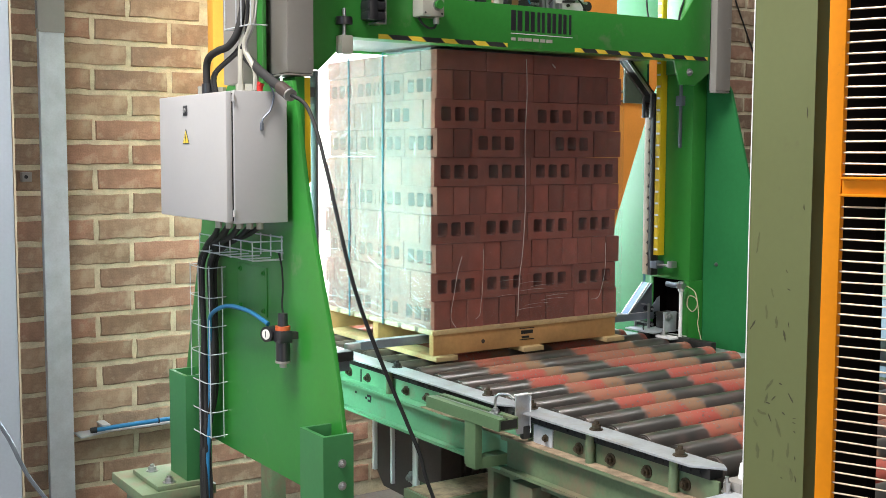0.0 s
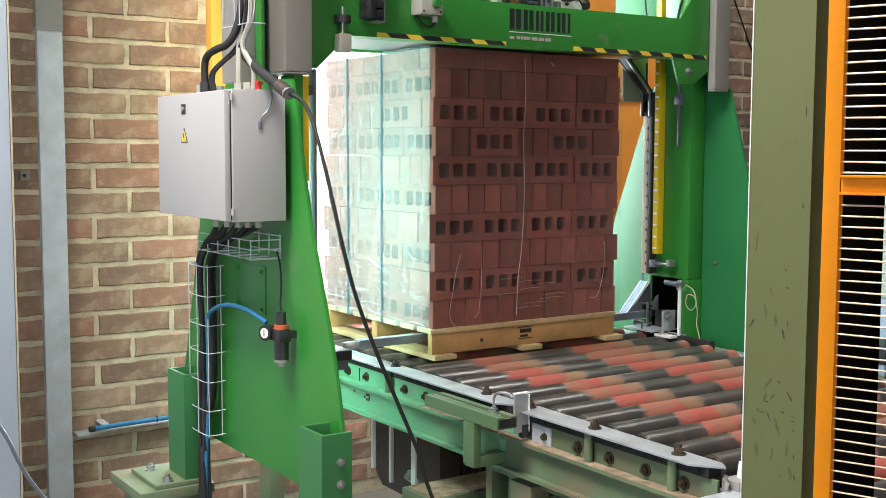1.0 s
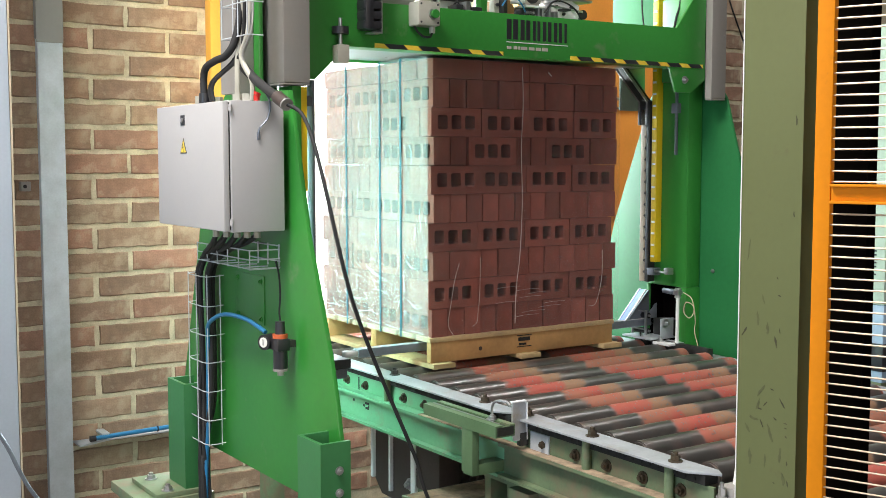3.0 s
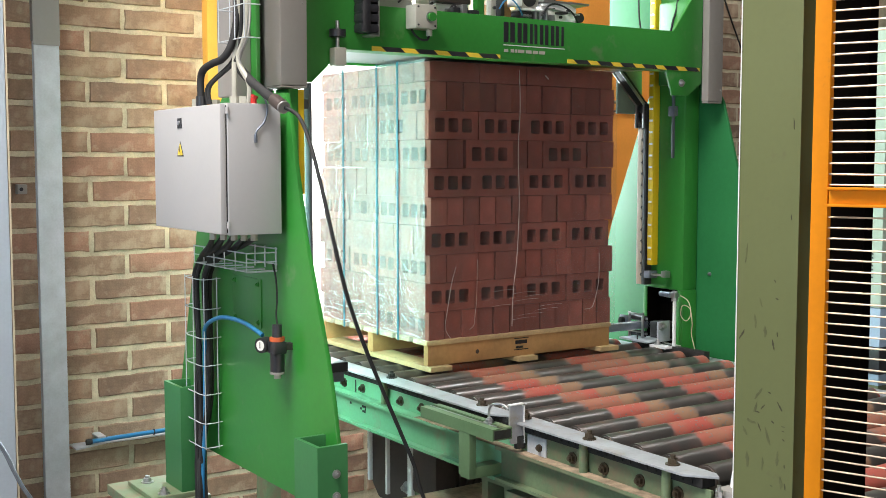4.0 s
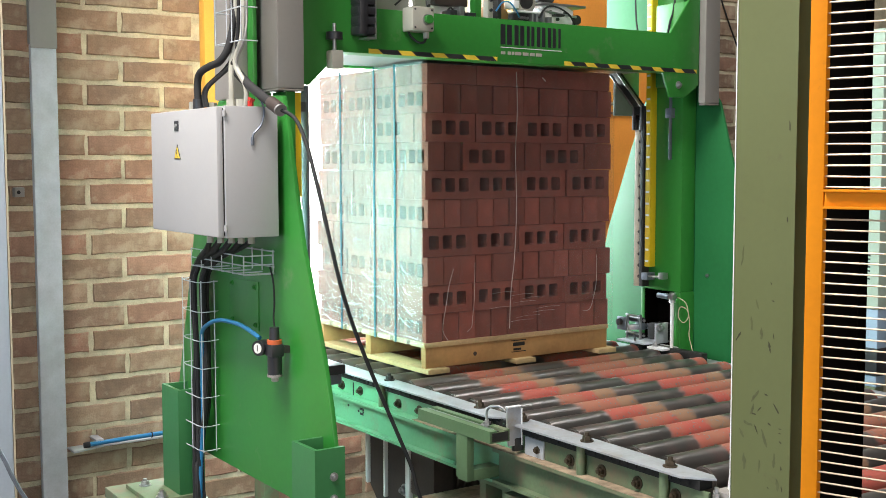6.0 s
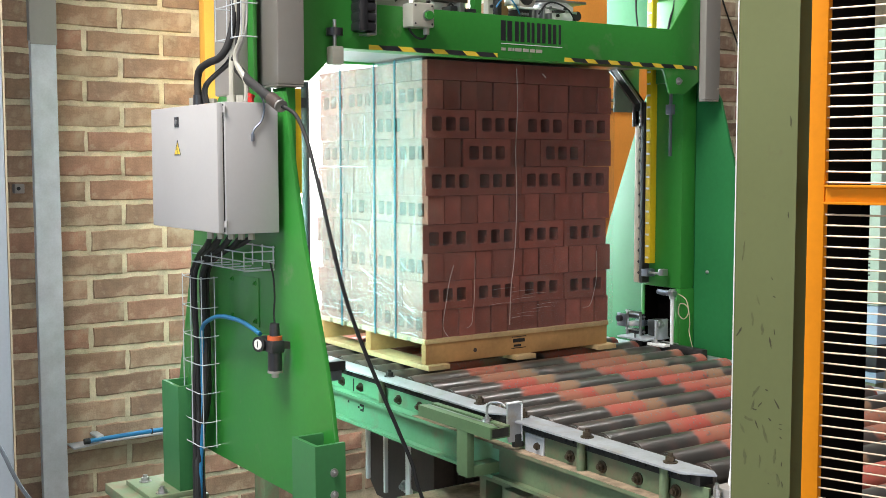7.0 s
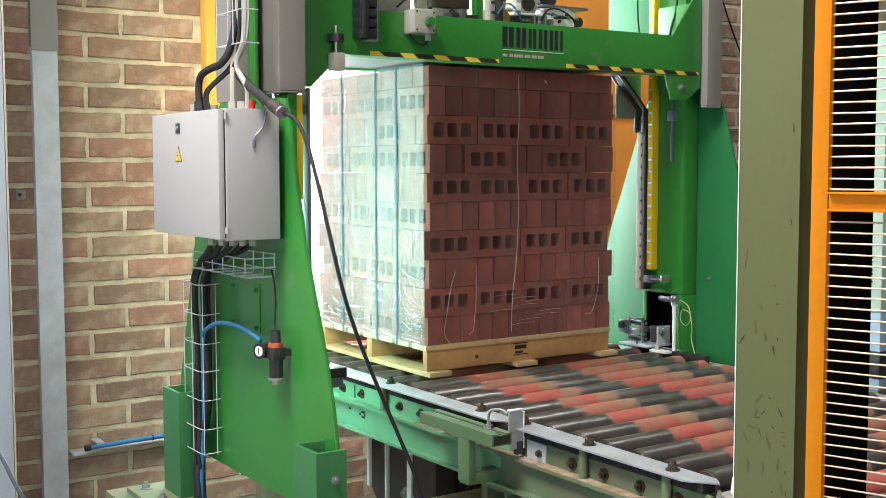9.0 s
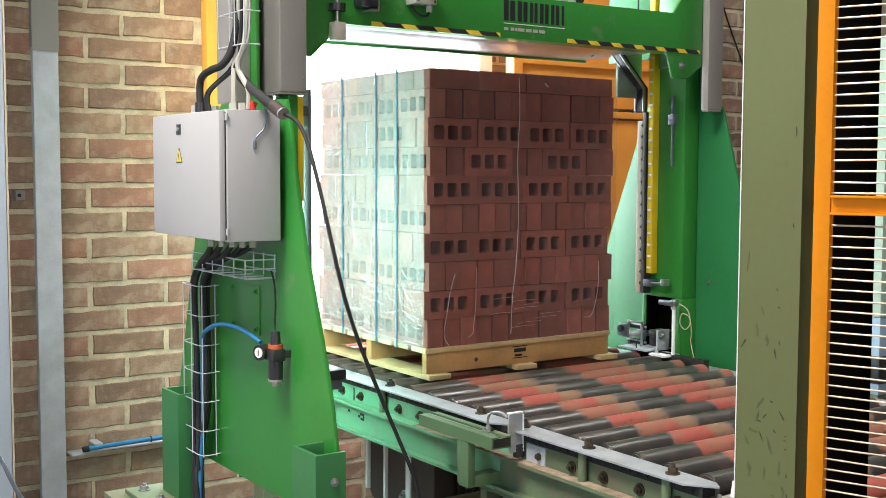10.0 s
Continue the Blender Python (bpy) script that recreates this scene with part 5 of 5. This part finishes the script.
for i in range(8):
    gx, gy = -0.93 + 0.02 * (i % 5), -0.27 - 0.027 * (i % 5)
    ox, oy = rs.uniform(-0.818, -0.785), rs.uniform(0.08, 0.20)
    cable("cable", "black cable from the cabinet down the wire basket",
          [(gx, gy, CZ0 - 0.015), (gx * 0.75 + ox * 0.25 - 0.01, gy * 0.8 + oy * 0.2, 1.205), (gx * 0.4 + ox * 0.6 - 0.012, gy * 0.42 + oy * 0.58, 1.165 + 0.005 * (i % 3)), (ox - 0.004, oy - 0.03, 1.125), (ox - 0.005, oy + 0.004, 1.06),
           (ox + rs.uniform(-0.006, 0.006), oy, 0.85), (ox + rs.uniform(-0.006, 0.006), oy + rs.uniform(-0.015, 0.015), 0.66), (-0.812 + rs.uniform(-0.012, 0.012), 0.14 + rs.uniform(-0.02, 0.02), 0.50),
           (-0.815 + rs.uniform(-0.012, 0.012), 0.145 + rs.uniform(-0.018, 0.018), 0.36), (-0.82 + rs.uniform(-0.03, 0.03), 0.15 + rs.uniform(-0.03, 0.03), FLOOR + 0.01)], rs.uniform(0.006, 0.0095), BLACK, 7)

# ---- air service unit ----
valve = thing("air_regulator", (-0.83, -0.31, 0.80), "black compressed air regulator with a round gauge on the side plate", "regulator")
part("bowl", cyl(B(), (-0.825, -0.305, 0.825), (-0.825, -0.305, 0.90), 0.026, 18), BLACK_PLASTIC, valve)
part("bowl_ring", cyl(B(), (-0.825, -0.305, 0.822), (-0.825, -0.305, 0.830), 0.0275, 18), COVER_GREY, valve, "grey ring at the foot of the bowl")
part("body", box(B(), -0.85, -0.80, -0.335, -0.275, 0.895, 0.940, 0.006), BLACK_PLASTIC, valve)
part("collar", cyl(B(), (-0.825, -0.305, 0.940), (-0.825, -0.305, 0.955), 0.027, 18), RED_KNOB, valve, "orange-red collar")
part("knob", cyl(B(), (-0.825, -0.305, 0.955), (-0.825, -0.305, 1.0), 0.019, 18, 0.017), BLACK_PLASTIC, valve)
part("drain", cyl(B(), (-0.825, -0.305, 0.805), (-0.825, -0.305, 0.825), 0.013, 12), CREAM, valve)
part("mount", box(B(), -0.80, PX, -0.318, -0.292, 0.905, 0.930), STEEL_DARK, valve)
g = part("gauge", cyl(B(), (-0.870, -0.262, 0.922), (-0.830, -0.245, 0.922), 0.028, 22), BLACK_PLASTIC, valve, "round pressure gauge with a white dial")
part("dial", cyl(B(), (-0.8720, -0.2628, 0.922), (-0.8700, -0.2620, 0.922), 0.0185, 22), GLASS_DIAL, g)
part("needle", box(B(), -0.8738, -0.8722, -0.2645, -0.2615, 0.912, 0.934), BLACK_PLASTIC, g)
valve.location += Vector((0.012, -0.143, 0.035))
valve.scale = (0.8, 0.8, 0.8)
cable("air_hose", "blue air hose feeding the regulator", [(-0.83, -0.385, 0.957), (-0.838, -0.34, 0.972), (-0.84, -0.263, 0.983), (-0.84, -0.14, 0.982), (-0.84, -0.05, 0.965), (-0.828, 0.055, 0.925), (-0.818, 0.085, 0.87), (-0.815, 0.095, 0.78), (-0.815, 0.10, 0.60), (-0.815, 0.13, 0.36), (-0.815, 0.14, FLOOR + 0.01)], 0.0068, BLUE_HOSE, 10)
cable("cable", "thin dark cable from the tray to the regulator", [(-0.785, -0.365, 1.16), (-0.785, -0.385, 1.12), (-0.785, -0.391, 1.06), (-0.79, -0.395, 1.01), (-0.80, -0.43, 0.97)], 0.0028, BLACK, 6)

# ---- along the brick wall ----
galv = thing("wall_channel", (-0.97, 1.38, FLOOR), "tall galvanised steel channel in front of the brick wall", "channel")
bm = prism(B(), "z", [(-1.012, 1.355), (-0.912, 1.355), (-0.912, 1.45), (-0.917, 1.45), (-0.917, 1.36), (-1.007, 1.36), (-1.007, 1.39), (-1.012, 1.39)], FLOOR, 1.945, 0.0008)
part("lower_length", bm, GALV, galv)
bm = B()
box(bm, -1.016, -0.909, 1.350, 1.355, 1.93, 4.2, 0.001)
box(bm, -1.016, -1.011, 1.355, 1.39, 1.946, 4.2, 0.001)
part("upper_length", bm, COVER_GREY, galv, "duller beige upper length")
part("wall_bracket", box(B(), -0.95, -0.93, 1.36, WALL_Y, 0.9, 0.94), GALV, galv)
part("wall_bracket", box(B(), -0.95, -0.93, 1.36, WALL_Y, 1.7, 1.74), GALV, galv)
duct = thing("steel_column", (-1.40, 0.85, FLOOR), "bluish painted steel column by the wall", "column")
part("shaft", box(B(), -1.85, -1.262, 0.75, WALL_Y - 0.008, FLOOR, 5.0, 0.012), mat("blue_grey_paint", (0.36, 0.40, 0.47), 0.3, vary=0.08, scale=2, bump=0.03, coat=0.3), duct)
part("edge_strip", box(B(), -1.262, -1.256, 0.752, 0.770, FLOOR, 5.0, 0.001), BEIGE_RAIL, duct)
cable("cable", "grey cable sagging beside the column", [(-1.62, 0.0, 0.95), (-1.54, 0.0, 0.76), (-1.47, 0.0, 0.627), (-1.44, 0.0, 0.555), (-1.405, 0.0, 0.485), (-1.33, 0.0, 0.38), (-1.2, 0.02, 0.25), (-1.08, 0.1, 0.0), (-1.0, 0.15, FLOOR + 0.007)], 0.006, LEAD_BLUE, 8)
clip = thing("wall_clip", (-1.03, WALL_Y, 1.33), "small grey junction clip on the brick wall", "clip")
part("plate", box(B(), -1.047, -1.007, WALL_Y - 0.05, WALL_Y, 1.325, 1.365, 0.004), COVER_GREY, clip)
part("hole", cyl(B(), (-1.032, WALL_Y - 0.05, 1.345), (-1.032, WALL_Y - 0.052, 1.345), 0.008, 8), BLACK, clip)
pipe = cable("air_pipe", "blue air pipe clipped to a steel bar on the brick wall", [(-0.79, 1.50, 0.243), (-0.62, 1.50, 0.247), (-0.4, 1.50, 0.250), (-0.1, 1.50, 0.252), (0.4, 1.5, 0.252)], 0.010, BLUE_HOSE, 10)
part("tip", cyl(B(), (-0.80, 1.50, 0.243), (-0.775, 1.50, 0.243), 0.013, 10), BLACK, pipe)
part("clip", box(B(), -0.75, -0.715, 1.495, WALL_Y, 0.253, 0.262, 0.002), GALV, pipe)
part("tie", cyl(B(), (-0.50, 1.50, 0.249), (-0.495, 1.50, 0.249), 0.0135, 10), BLACK, pipe)
part("support_bar", prism(B(), "z", [(-0.85, WALL_Y), (-0.85, 1.48), (-0.84, 1.48), (-0.70, 1.53), (0.4, 1.53), (0.4, WALL_Y)], 0.218, 0.226, 0.001), GALV, pipe)
orange_post = thing("guard_post", (-0.27, 1.30, 1.30), "orange-yellow steel guard post bracketed to the wall", "post")
part("post", box(B(), -0.303, -0.235, 1.28, 1.34, 1.30, 3.6, 0.004), YELLOW_ORANGE, orange_post)
part("bracket", box(B(), -0.29, -0.25, 1.34, WALL_Y, 1.5, 1.56, 0.003), YELLOW_ORANGE, orange_post)
# orange machine guard beyond the gantry
guard = thing("machine_guard", (2.0, 1.30, FLOOR), "orange sheet metal machine guard beyond the gantry", "guard")
for z0, z1 in ((FLOOR, 0.55), (0.555, 1.16), (1.165, 1.735), (1.80, 2.02), (2.025, 2.6)):
    part("panel", box(B(), 1.42, 2.75, 1.30, 1.33, z0, z1, 0.004), ORANGE_PANEL, guard)
for z in (0.545, 1.15, 1.745, 2.01):
    part("rail", box(B(), 1.41, 2.76, 1.275, 1.30, z, z + 0.035, 0.003), ORANGE_PANEL, guard)
part("post", box(B(), 1.36, 1.42, 1.27, 1.34, FLOOR, 2.6, 0.004), ORANGE_PANEL, guard)
part("post", box(B(), 2.75, 2.81, 1.27, 1.34, FLOOR, 2.6, 0.004), ORANGE_PANEL, guard)
reveal = thing("window_post", (1.33, 1.5, FLOOR), "white painted post beside the opening", "post")
part("post", box(B(), 1.27, 1.355, 1.45, 1.53, FLOOR, 2.9, 0.004), WHITE, reveal)
cable("cable", "dark cable running down the brick wall", [(3.08, 1.575, 2.85), (3.25, 1.575, 2.47), (3.397, 1.575, 2.20), (3.55, 1.575, 1.92), (3.68, 1.575, 1.5), (3.7, 1.575, FLOOR + 0.01)], 0.005, BLACK, 8)
cable("cable", "thin black cable hanging behind the beam", [(1.20, 0.2, 2.7), (1.19, 0.19, 2.15), (1.195, 0.18, 2.0), (1.18, 0.19, 1.9)], 0.004, BLACK, 6)
cable("cable", "thin black cable hanging by the column", [(1.13, -0.10, 2.7), (1.13, -0.10, 2.15), (1.12, -0.08, 2.02), (1.11, -0.07, 1.94)], 0.005, BLACK, 6)

# ---- foreground post and fence panel ----
post = thing("machine_post", (-0.61, -2.07, FLOOR), "scuffed olive green steel post", "post")
part("shaft", prism(B(), "z", [(-0.67, -2.143), (-0.634, -2.143), (-0.634, -2.03), (-0.615, -2.03), (-0.615, -2.10), (-0.60, -2.10), (-0.60, -2.015), (-0.67, -2.015)], FLOOR, 3.0, 0.003), GREEN_PALE, post)
# Thin white strip paints the lit edge of the flange.
part("edge_highlight", box(B(), -0.6715, -0.6702, -2.0152, -2.0130, FLOOR + 0.02, 3.0, 0.0005), WHITE, post, "edge highlight painted in white")
part("foot", box(B(), -0.72, -0.52, -2.19, -1.97, FLOOR, FLOOR + 0.015, 0.003), GREEN_PALE, post)
SCUFF = mat("dark_scuff", (0.034, 0.032, 0.015), 0.8, vary=0.4, scale=60, bump=0.0)
SMEAR = mat("brown_smear", (0.072, 0.080, 0.032), 0.7, vary=0.35, scale=60, bump=0.0)
rs = random.Random(11)


def scuff(y, z, size, lean, stretch, material):
    """A worn mark on the post's face, ragged and thin."""
    blot = []
    for k in range(14):
        q = 2 * math.pi * k / 14
        u, v = size * math.cos(q) * rs.uniform(0.65, 1.1), 0.65 * size / stretch * math.sin(q) * rs.uniform(0.4, 1.2)
        blot.append((y + u * math.cos(lean) - v * math.sin(lean), z + u * math.sin(lean) + v * math.cos(lean)))
    part("scuff", prism(B(), "x", blot, -0.6703 - 0.0001 * rs.random(), -0.6698), material, post)


for y, z, size, lean, stretch in ((-2.056, 1.182, 0.013, 1.4, 2.6), (-2.078, 1.165, 0.012, 1.5, 2.6), (-2.068, 1.215, 0.010, 1.2, 3.0), (-2.066, 1.055, 0.015, 2.2, 3.2),
                                  (-2.060, 1.030, 0.012, 1.9, 2.6), (-2.052, 1.005, 0.011, 0.2, 2.2), (-2.088, 0.985, 0.016, 1.2, 3.2), (-2.045, 0.935, 0.015, 1.5, 2.4),
                                  (-2.078, 0.935, 0.013, 1.6, 3.2), (-2.110, 0.95, 0.014, 1.6, 2.8), (-2.038, 0.985, 0.009, 1.0, 2.0), (-2.118, 0.91, 0.012, 1.4, 2.4),
                                  (-2.034, 1.30, 0.020, 1.7, 7.0)):
    scuff(y, z, size, lean, stretch, SMEAR)
for y, z, size, lean, stretch in ((-2.027, 1.155, 0.013, 2.2, 4.0), (-2.096, 1.145, 0.010, 1.3, 3.0), (-2.104, 1.165, 0.005, 1.4, 3.0), (-2.102, 1.225, 0.0035, 0.4, 2.0),
                                  (-2.112, 1.042, 0.012, 0.9, 4.5), (-2.076, 1.034, 0.008, 2.3, 3.5), (-2.090, 1.062, 0.004, 0.3, 2.0), (-2.064, 1.024, 0.006, 0.1, 2.4),
                                  (-2.121, 1.008, 0.004, 0.0, 3.0), (-2.121, 1.000, 0.004, 0.1, 3.0), (-2.122, 0.985, 0.003, 0.6, 1.6), (-2.070, 0.998, 0.009, 1.1, 4.0),
                                  (-2.098, 1.012, 0.004, 0.5, 2.0), (-2.125, 0.94, 0.005, 1.5, 2.4), (-2.127, 0.905, 0.006, 1.4, 2.6), (-2.098, 0.900, 0.0025, 0.5, 1.5),
                                  (-2.128, 1.365, 0.006, 1.5, 3.0), (-2.129, 1.52, 0.010, 1.5, 3.5), (-2.097, 1.255, 0.003, 1.1, 2.0)):
    scuff(y, z, size, lean, stretch, SCUFF)

fence = thing("safety_fence", (-0.69, -2.19, FLOOR), "orange welded mesh safety fence standing ajar", "fence")
FD = Vector((0.358, -0.934, 0)).normalized()   # along the panel, towards the viewer
FN = Vector((-FD.y, FD.x, 0))
FM = Matrix(((FD.x, FN.x, 0, -0.687), (FD.y, FN.y, 0, -2.179), (0, 0, 1, 0), (0, 0, 0, 1)))


def fence_part(name, bm, material, label=""):
    bmesh.ops.transform(bm, matrix=FM, verts=bm.verts)
    return part(name, bm, material, fence, label)


fence_part("upright", box(B(), 0.003, 0.030, -0.011, 0.011, FLOOR + 0.02, 3.0, 0.003), ORANGE)
fence_part("upright", box(B(), 0.70, 0.737, -0.02, 0.02, FLOOR + 0.02, 3.0, 0.003), ORANGE)
fence_part("cross_bar", box(B(), 0.031, 0.70, -0.011, 0.011, 1.386, 1.417, 0.003), ORANGE)
fence_part("bar_lip", box(B(), 0.031, 0.70, -0.020, -0.011, 1.386, 1.390, 0.001), ORANGE)
fence_part("bar_lip", box(B(), 0.031, 0.70, -0.020, -0.011, 1.413, 1.417, 0.001), ORANGE)
fence_part("cross_bar", box(B(), 0.031, 0.70, -0.011, 0.011, 0.10, 0.13, 0.003), ORANGE)
fence_part("foot", box(B(), -0.03, 0.07, -0.05, 0.05, FLOOR, FLOOR + 0.02, 0.002), ORANGE)
fence_part("foot", box(B(), 0.67, 0.77, -0.05, 0.05, FLOOR, FLOOR + 0.02, 0.002), ORANGE)
WIRE = mat("galvanised_wire", (0.58, 0.46, 0.34), 0.4, 0.3, vary=0.1, scale=30, bump=0.05)
rs = random.Random(7)
z = 0.75
while z < 2.0:
    if abs(z - 1.401) > 0.019:
        w = [rs.uniform(-0.0015, 0.0015) for _ in range(4)]
        fence_part("mesh_wire", tube(B(), [(0.029, -0.004, z), (0.2, -0.004, z + w[0]), (0.37, -0.004, z + w[1]), (0.55, -0.004, z + w[2]), (0.703, -0.004, z + w[3])], 0.0016, 5, 2), WIRE)
    z += 0.0172
for s in (0.155, 0.42, 0.66):
    fence_part("mesh_upright", cyl(B(), (s, 0.001, 0.13), (s, 0.001, 2.9), 0.0012, 5), ORANGE)
# dark steel post behind the fence
dark = thing("steel_post", (-0.43, -2.05, FLOOR), "near-black steel channel post behind the fence", "post")
part("shaft", prism(B(), "z", [(-0.45, -2.111), (-0.425, -2.111), (-0.425, -2.105), (-0.442, -2.105), (-0.442, -1.966), (-0.425, -1.966), (-0.425, -1.96), (-0.45, -1.96)], FLOOR + 0.012, 3.0, 0.0012), SHADE_BLACK, dark)
part("foot", box(B(), -0.50, -0.38, -2.15, -1.93, FLOOR, FLOOR + 0.012, 0.003), SHADE_BLACK, dark)

# the next length of conveyor, towards the viewer
feed = thing("roller_conveyor", (0.47, -2.0, FLOOR), "next length of dusty roller conveyor behind the post", "conveyor")
for xa, xb in ((-0.188, -0.176), (1.135, 1.147)):
    part("side_frame", box(B(), xa, xb, -2.62, -1.60, 0.50, 0.672, 0.002), GREEN_DUSTY, feed)
for i in range(9):
    ob = new("roller", roller_mesh)
    ob.parent = feed
    ob.location = Vector((0, -1.565 - 0.125 * i, RT - 0.0425)) - feed.location
for x in (-0.18, 1.14):
    for y in (-1.70, -2.5):
        part("leg", box(B(), x - 0.03, x + 0.03, y - 0.04, y + 0.04, FLOOR, 0.50, 0.004), GREEN_DUSTY, feed)
part("joint_bracket", prism(B(), "y", [(-0.300, 0.655), (-0.300, 0.663), (-0.19, 0.663), (-0.19, 0.60), (-0.20, 0.60), (-0.20, 0.655)], -1.70, -1.575, 0.001), GALV, feed, "pale steel joint bracket")
part("bearing_block", box(B(), -0.200, -0.135, -1.60, -1.545, 0.640, 0.686, 0.006), COVER_GREY, feed, "dusty bearing block")
part("grease_cap", cyl(B(), (-0.155, -1.572, 0.686), (-0.155, -1.572, 0.722), 0.015, 18, 0.011), WHITE, feed, "white grease cap")
part("adjuster", bolt((-0.215, -1.572, 0.663), (0, 0, 1), 0.009, 0.02), STEEL, feed)

# pale panel of the machine beyond the conveyor
panel = thing("machine_pillar", (1.33, -0.90, FLOOR), "narrow pale green machine pillar beyond the conveyor", "machine")
part("cover", box(B(), 1.30, 1.36, -0.94, -0.885, 0.94, 1.93, 0.003), PALE_GREEN, panel)
part("lower_cover", box(B(), 1.303, 1.357, -0.938, -0.888, 0.66, 0.938, 0.002), LIGHT_BLUE, panel, "light blue lower cover")
part("belt", box(B(), 1.300, 1.36, -0.941, -0.886, 0.70, 0.80, 0.002), BLACK_PLASTIC, panel)
part("foot", box(B(), 1.305, 1.355, -0.935, -0.89, FLOOR, 0.66, 0.002), GREEN_DUSTY, panel)
for k in range(7):
    part("text_bar", box(B(), 1.298, 1.30, -0.905, -0.890, 1.045 + 0.014 * k, 1.051 + 0.014 * k), BLACK_PLASTIC, panel)


# ---- bricks of the wall ----
def wall_bricks():
    """Bricks in half bond, proud of the mortar; the nearest ones as parts, the rest joined."""
    length, joint, course = 0.344, 0.022, 0.1083
    rw = random.Random(21)
    a, b = (length - joint) / 2, (course - joint) / 2
    meshes = []
    for v in range(12):
        edge = [(-a + 2 * a * k / 7, -b) for k in range(7)] + [(a, -b), (a, 0)] + [(a - 2 * a * k / 7, b) for k in range(7)] + [(-a, b), (-a, 0)]
        bm, rings = B(), []
        for q, (u, w) in enumerate(edge):
            edge[q] = (u + rw.uniform(-0.0035, 0.0035), w + rw.uniform(-0.0034, 0.0030))
        for inset, y in ((0.0, 0.02), (0.0, -0.003), (0.0045, -0.008)):
            rings.append([bm.verts.new((u * (1 - inset / a), y + (rw.uniform(-0.0015, 0.0015) if y < 0 else 0), w * (1 - inset / b))) for u, w in edge])
        for lo, hi in zip(rings, rings[1:]):
            for q in range(len(edge)):
                bm.faces.new((lo[q], lo[(q + 1) % len(edge)], hi[(q + 1) % len(edge)], hi[q]))
        bm.faces.new(rings[-1])
        bmesh.ops.recalc_face_normals(bm, faces=bm.faces)
        meshes.append(finish(bm, "brick", WALL_BRICKS[v % 4]))
    rest = B()
    for k in range(-6, 21):
        z = 1.925 - 0.054 - course * k
        if z < FLOOR + 0.06 or z > 2.55:
            continue
        start = (-0.572 if k % 2 == 0 else -0.730) + length / 2
        for i in range(-3, 13):
            x = start + i * length
            x0, x1 = x - length / 2 + joint / 2, x + length / 2 - joint / 2
            if z + 0.05 > WIN[2] and z - 0.05 < WIN[3] and x1 > WIN[0] and x0 < WIN[1]:
                if x0 < WIN[0] - 0.05:
                    box(rest, x0, WIN[0], WALL_Y - 0.006, WALL_Y + 0.02, z - 0.047, z + 0.047, 0.004)
                elif x1 > WIN[1] + 0.05:
                    box(rest, WIN[1], x1, WALL_Y - 0.006, WALL_Y + 0.02, z - 0.047, z + 0.047, 0.004)
                continue
            if x > 2.6 or x < 1.5:
                ob = new("brick", meshes[rw.randrange(12)])
                ob.parent = brick_wall
                ob.location = (x + rw.uniform(-0.003, 0.003), WALL_Y + rw.uniform(-0.002, 0.002), z + rw.uniform(-0.002, 0.002))
                ob.rotation_euler = (0, radians(rw.uniform(-0.4, 0.4)), 0)
            else:
                box(rest, x0, x1, WALL_Y - 0.006, WALL_Y + 0.02, z - 0.047, z + 0.047)
    ob = part("far_bricks", rest, WALL_BRICKS[0], brick_wall)
    ob["kind"] = "stuff"


wall_bricks()


# ---- what moves ----
def motions():
    up = Matrix.Translation
    b0, h0 = beam.location.copy(), head.location.copy()
    rise = ((0.0, 0.0), (9.55, 0.0), (9.65, 0.006), (9.75, 0.024), (9.85, 0.052), (9.95, 0.083), (10.0, 0.100))
    walk(beam, [(t, up(b0 + Vector((0, 0, d)))) for t, d in rise])
    walk(head, [(t, up(h0 + Vector((0, 0, d)))) for t, d in rise])
    g0 = guide.location.copy()
    walk(guide, [(t, up(g0 + Vector((0, 0, d)))) for t, d in rise])
    l0 = lance.location.copy()
    slide = ((0.0, 0.0), (3.25, 0.0), (3.4, 0.02), (3.6, 0.12), (3.8, 0.28), (4.4, 0.77), (5.0, 1.26), (5.12, 1.35), (5.25, 1.40), (10.0, 1.40))
    walk(lance, [(t, up(l0 + Vector((d, 0, 0)))) for t, d in slide])
    # the new strap is drawn from the guides onto the pack
    a, c = new_left.location.copy(), new_right.location.copy()
    pull = ((0.0, 1.0), (2.42, 1.0), (2.50, 0.7), (2.58, 0.2), (2.66, 0.0), (10.0, 0.0))
    walk(new_left, [(t, up(a + Vector((-0.56 * d, 0, 0)))) for t, d in pull])
    q = loose.location.copy()
    sweep = ((0.0, 0.0), (2.30, 0.0), (2.40, 0.26), (2.50, 0.55), (2.60, 0.90), (2.75, 1.46), (9.55, 1.46), (9.65, 1.466), (9.75, 1.484), (9.85, 1.512), (9.95, 1.543), (10.0, 1.56))
    walk(loose, [(t, up(q + Vector((0, 0, d)))) for t, d in sweep])
    tighten = ((0.0, 1.0), (2.55, 1.0), (2.62, 0.5), (2.70, 0.0), (10.0, 0.0))
    walk(new_right, [(t, up(c + Vector((0.243 * d, -0.047 * d, 0)))) for t, d in tighten])


motions()
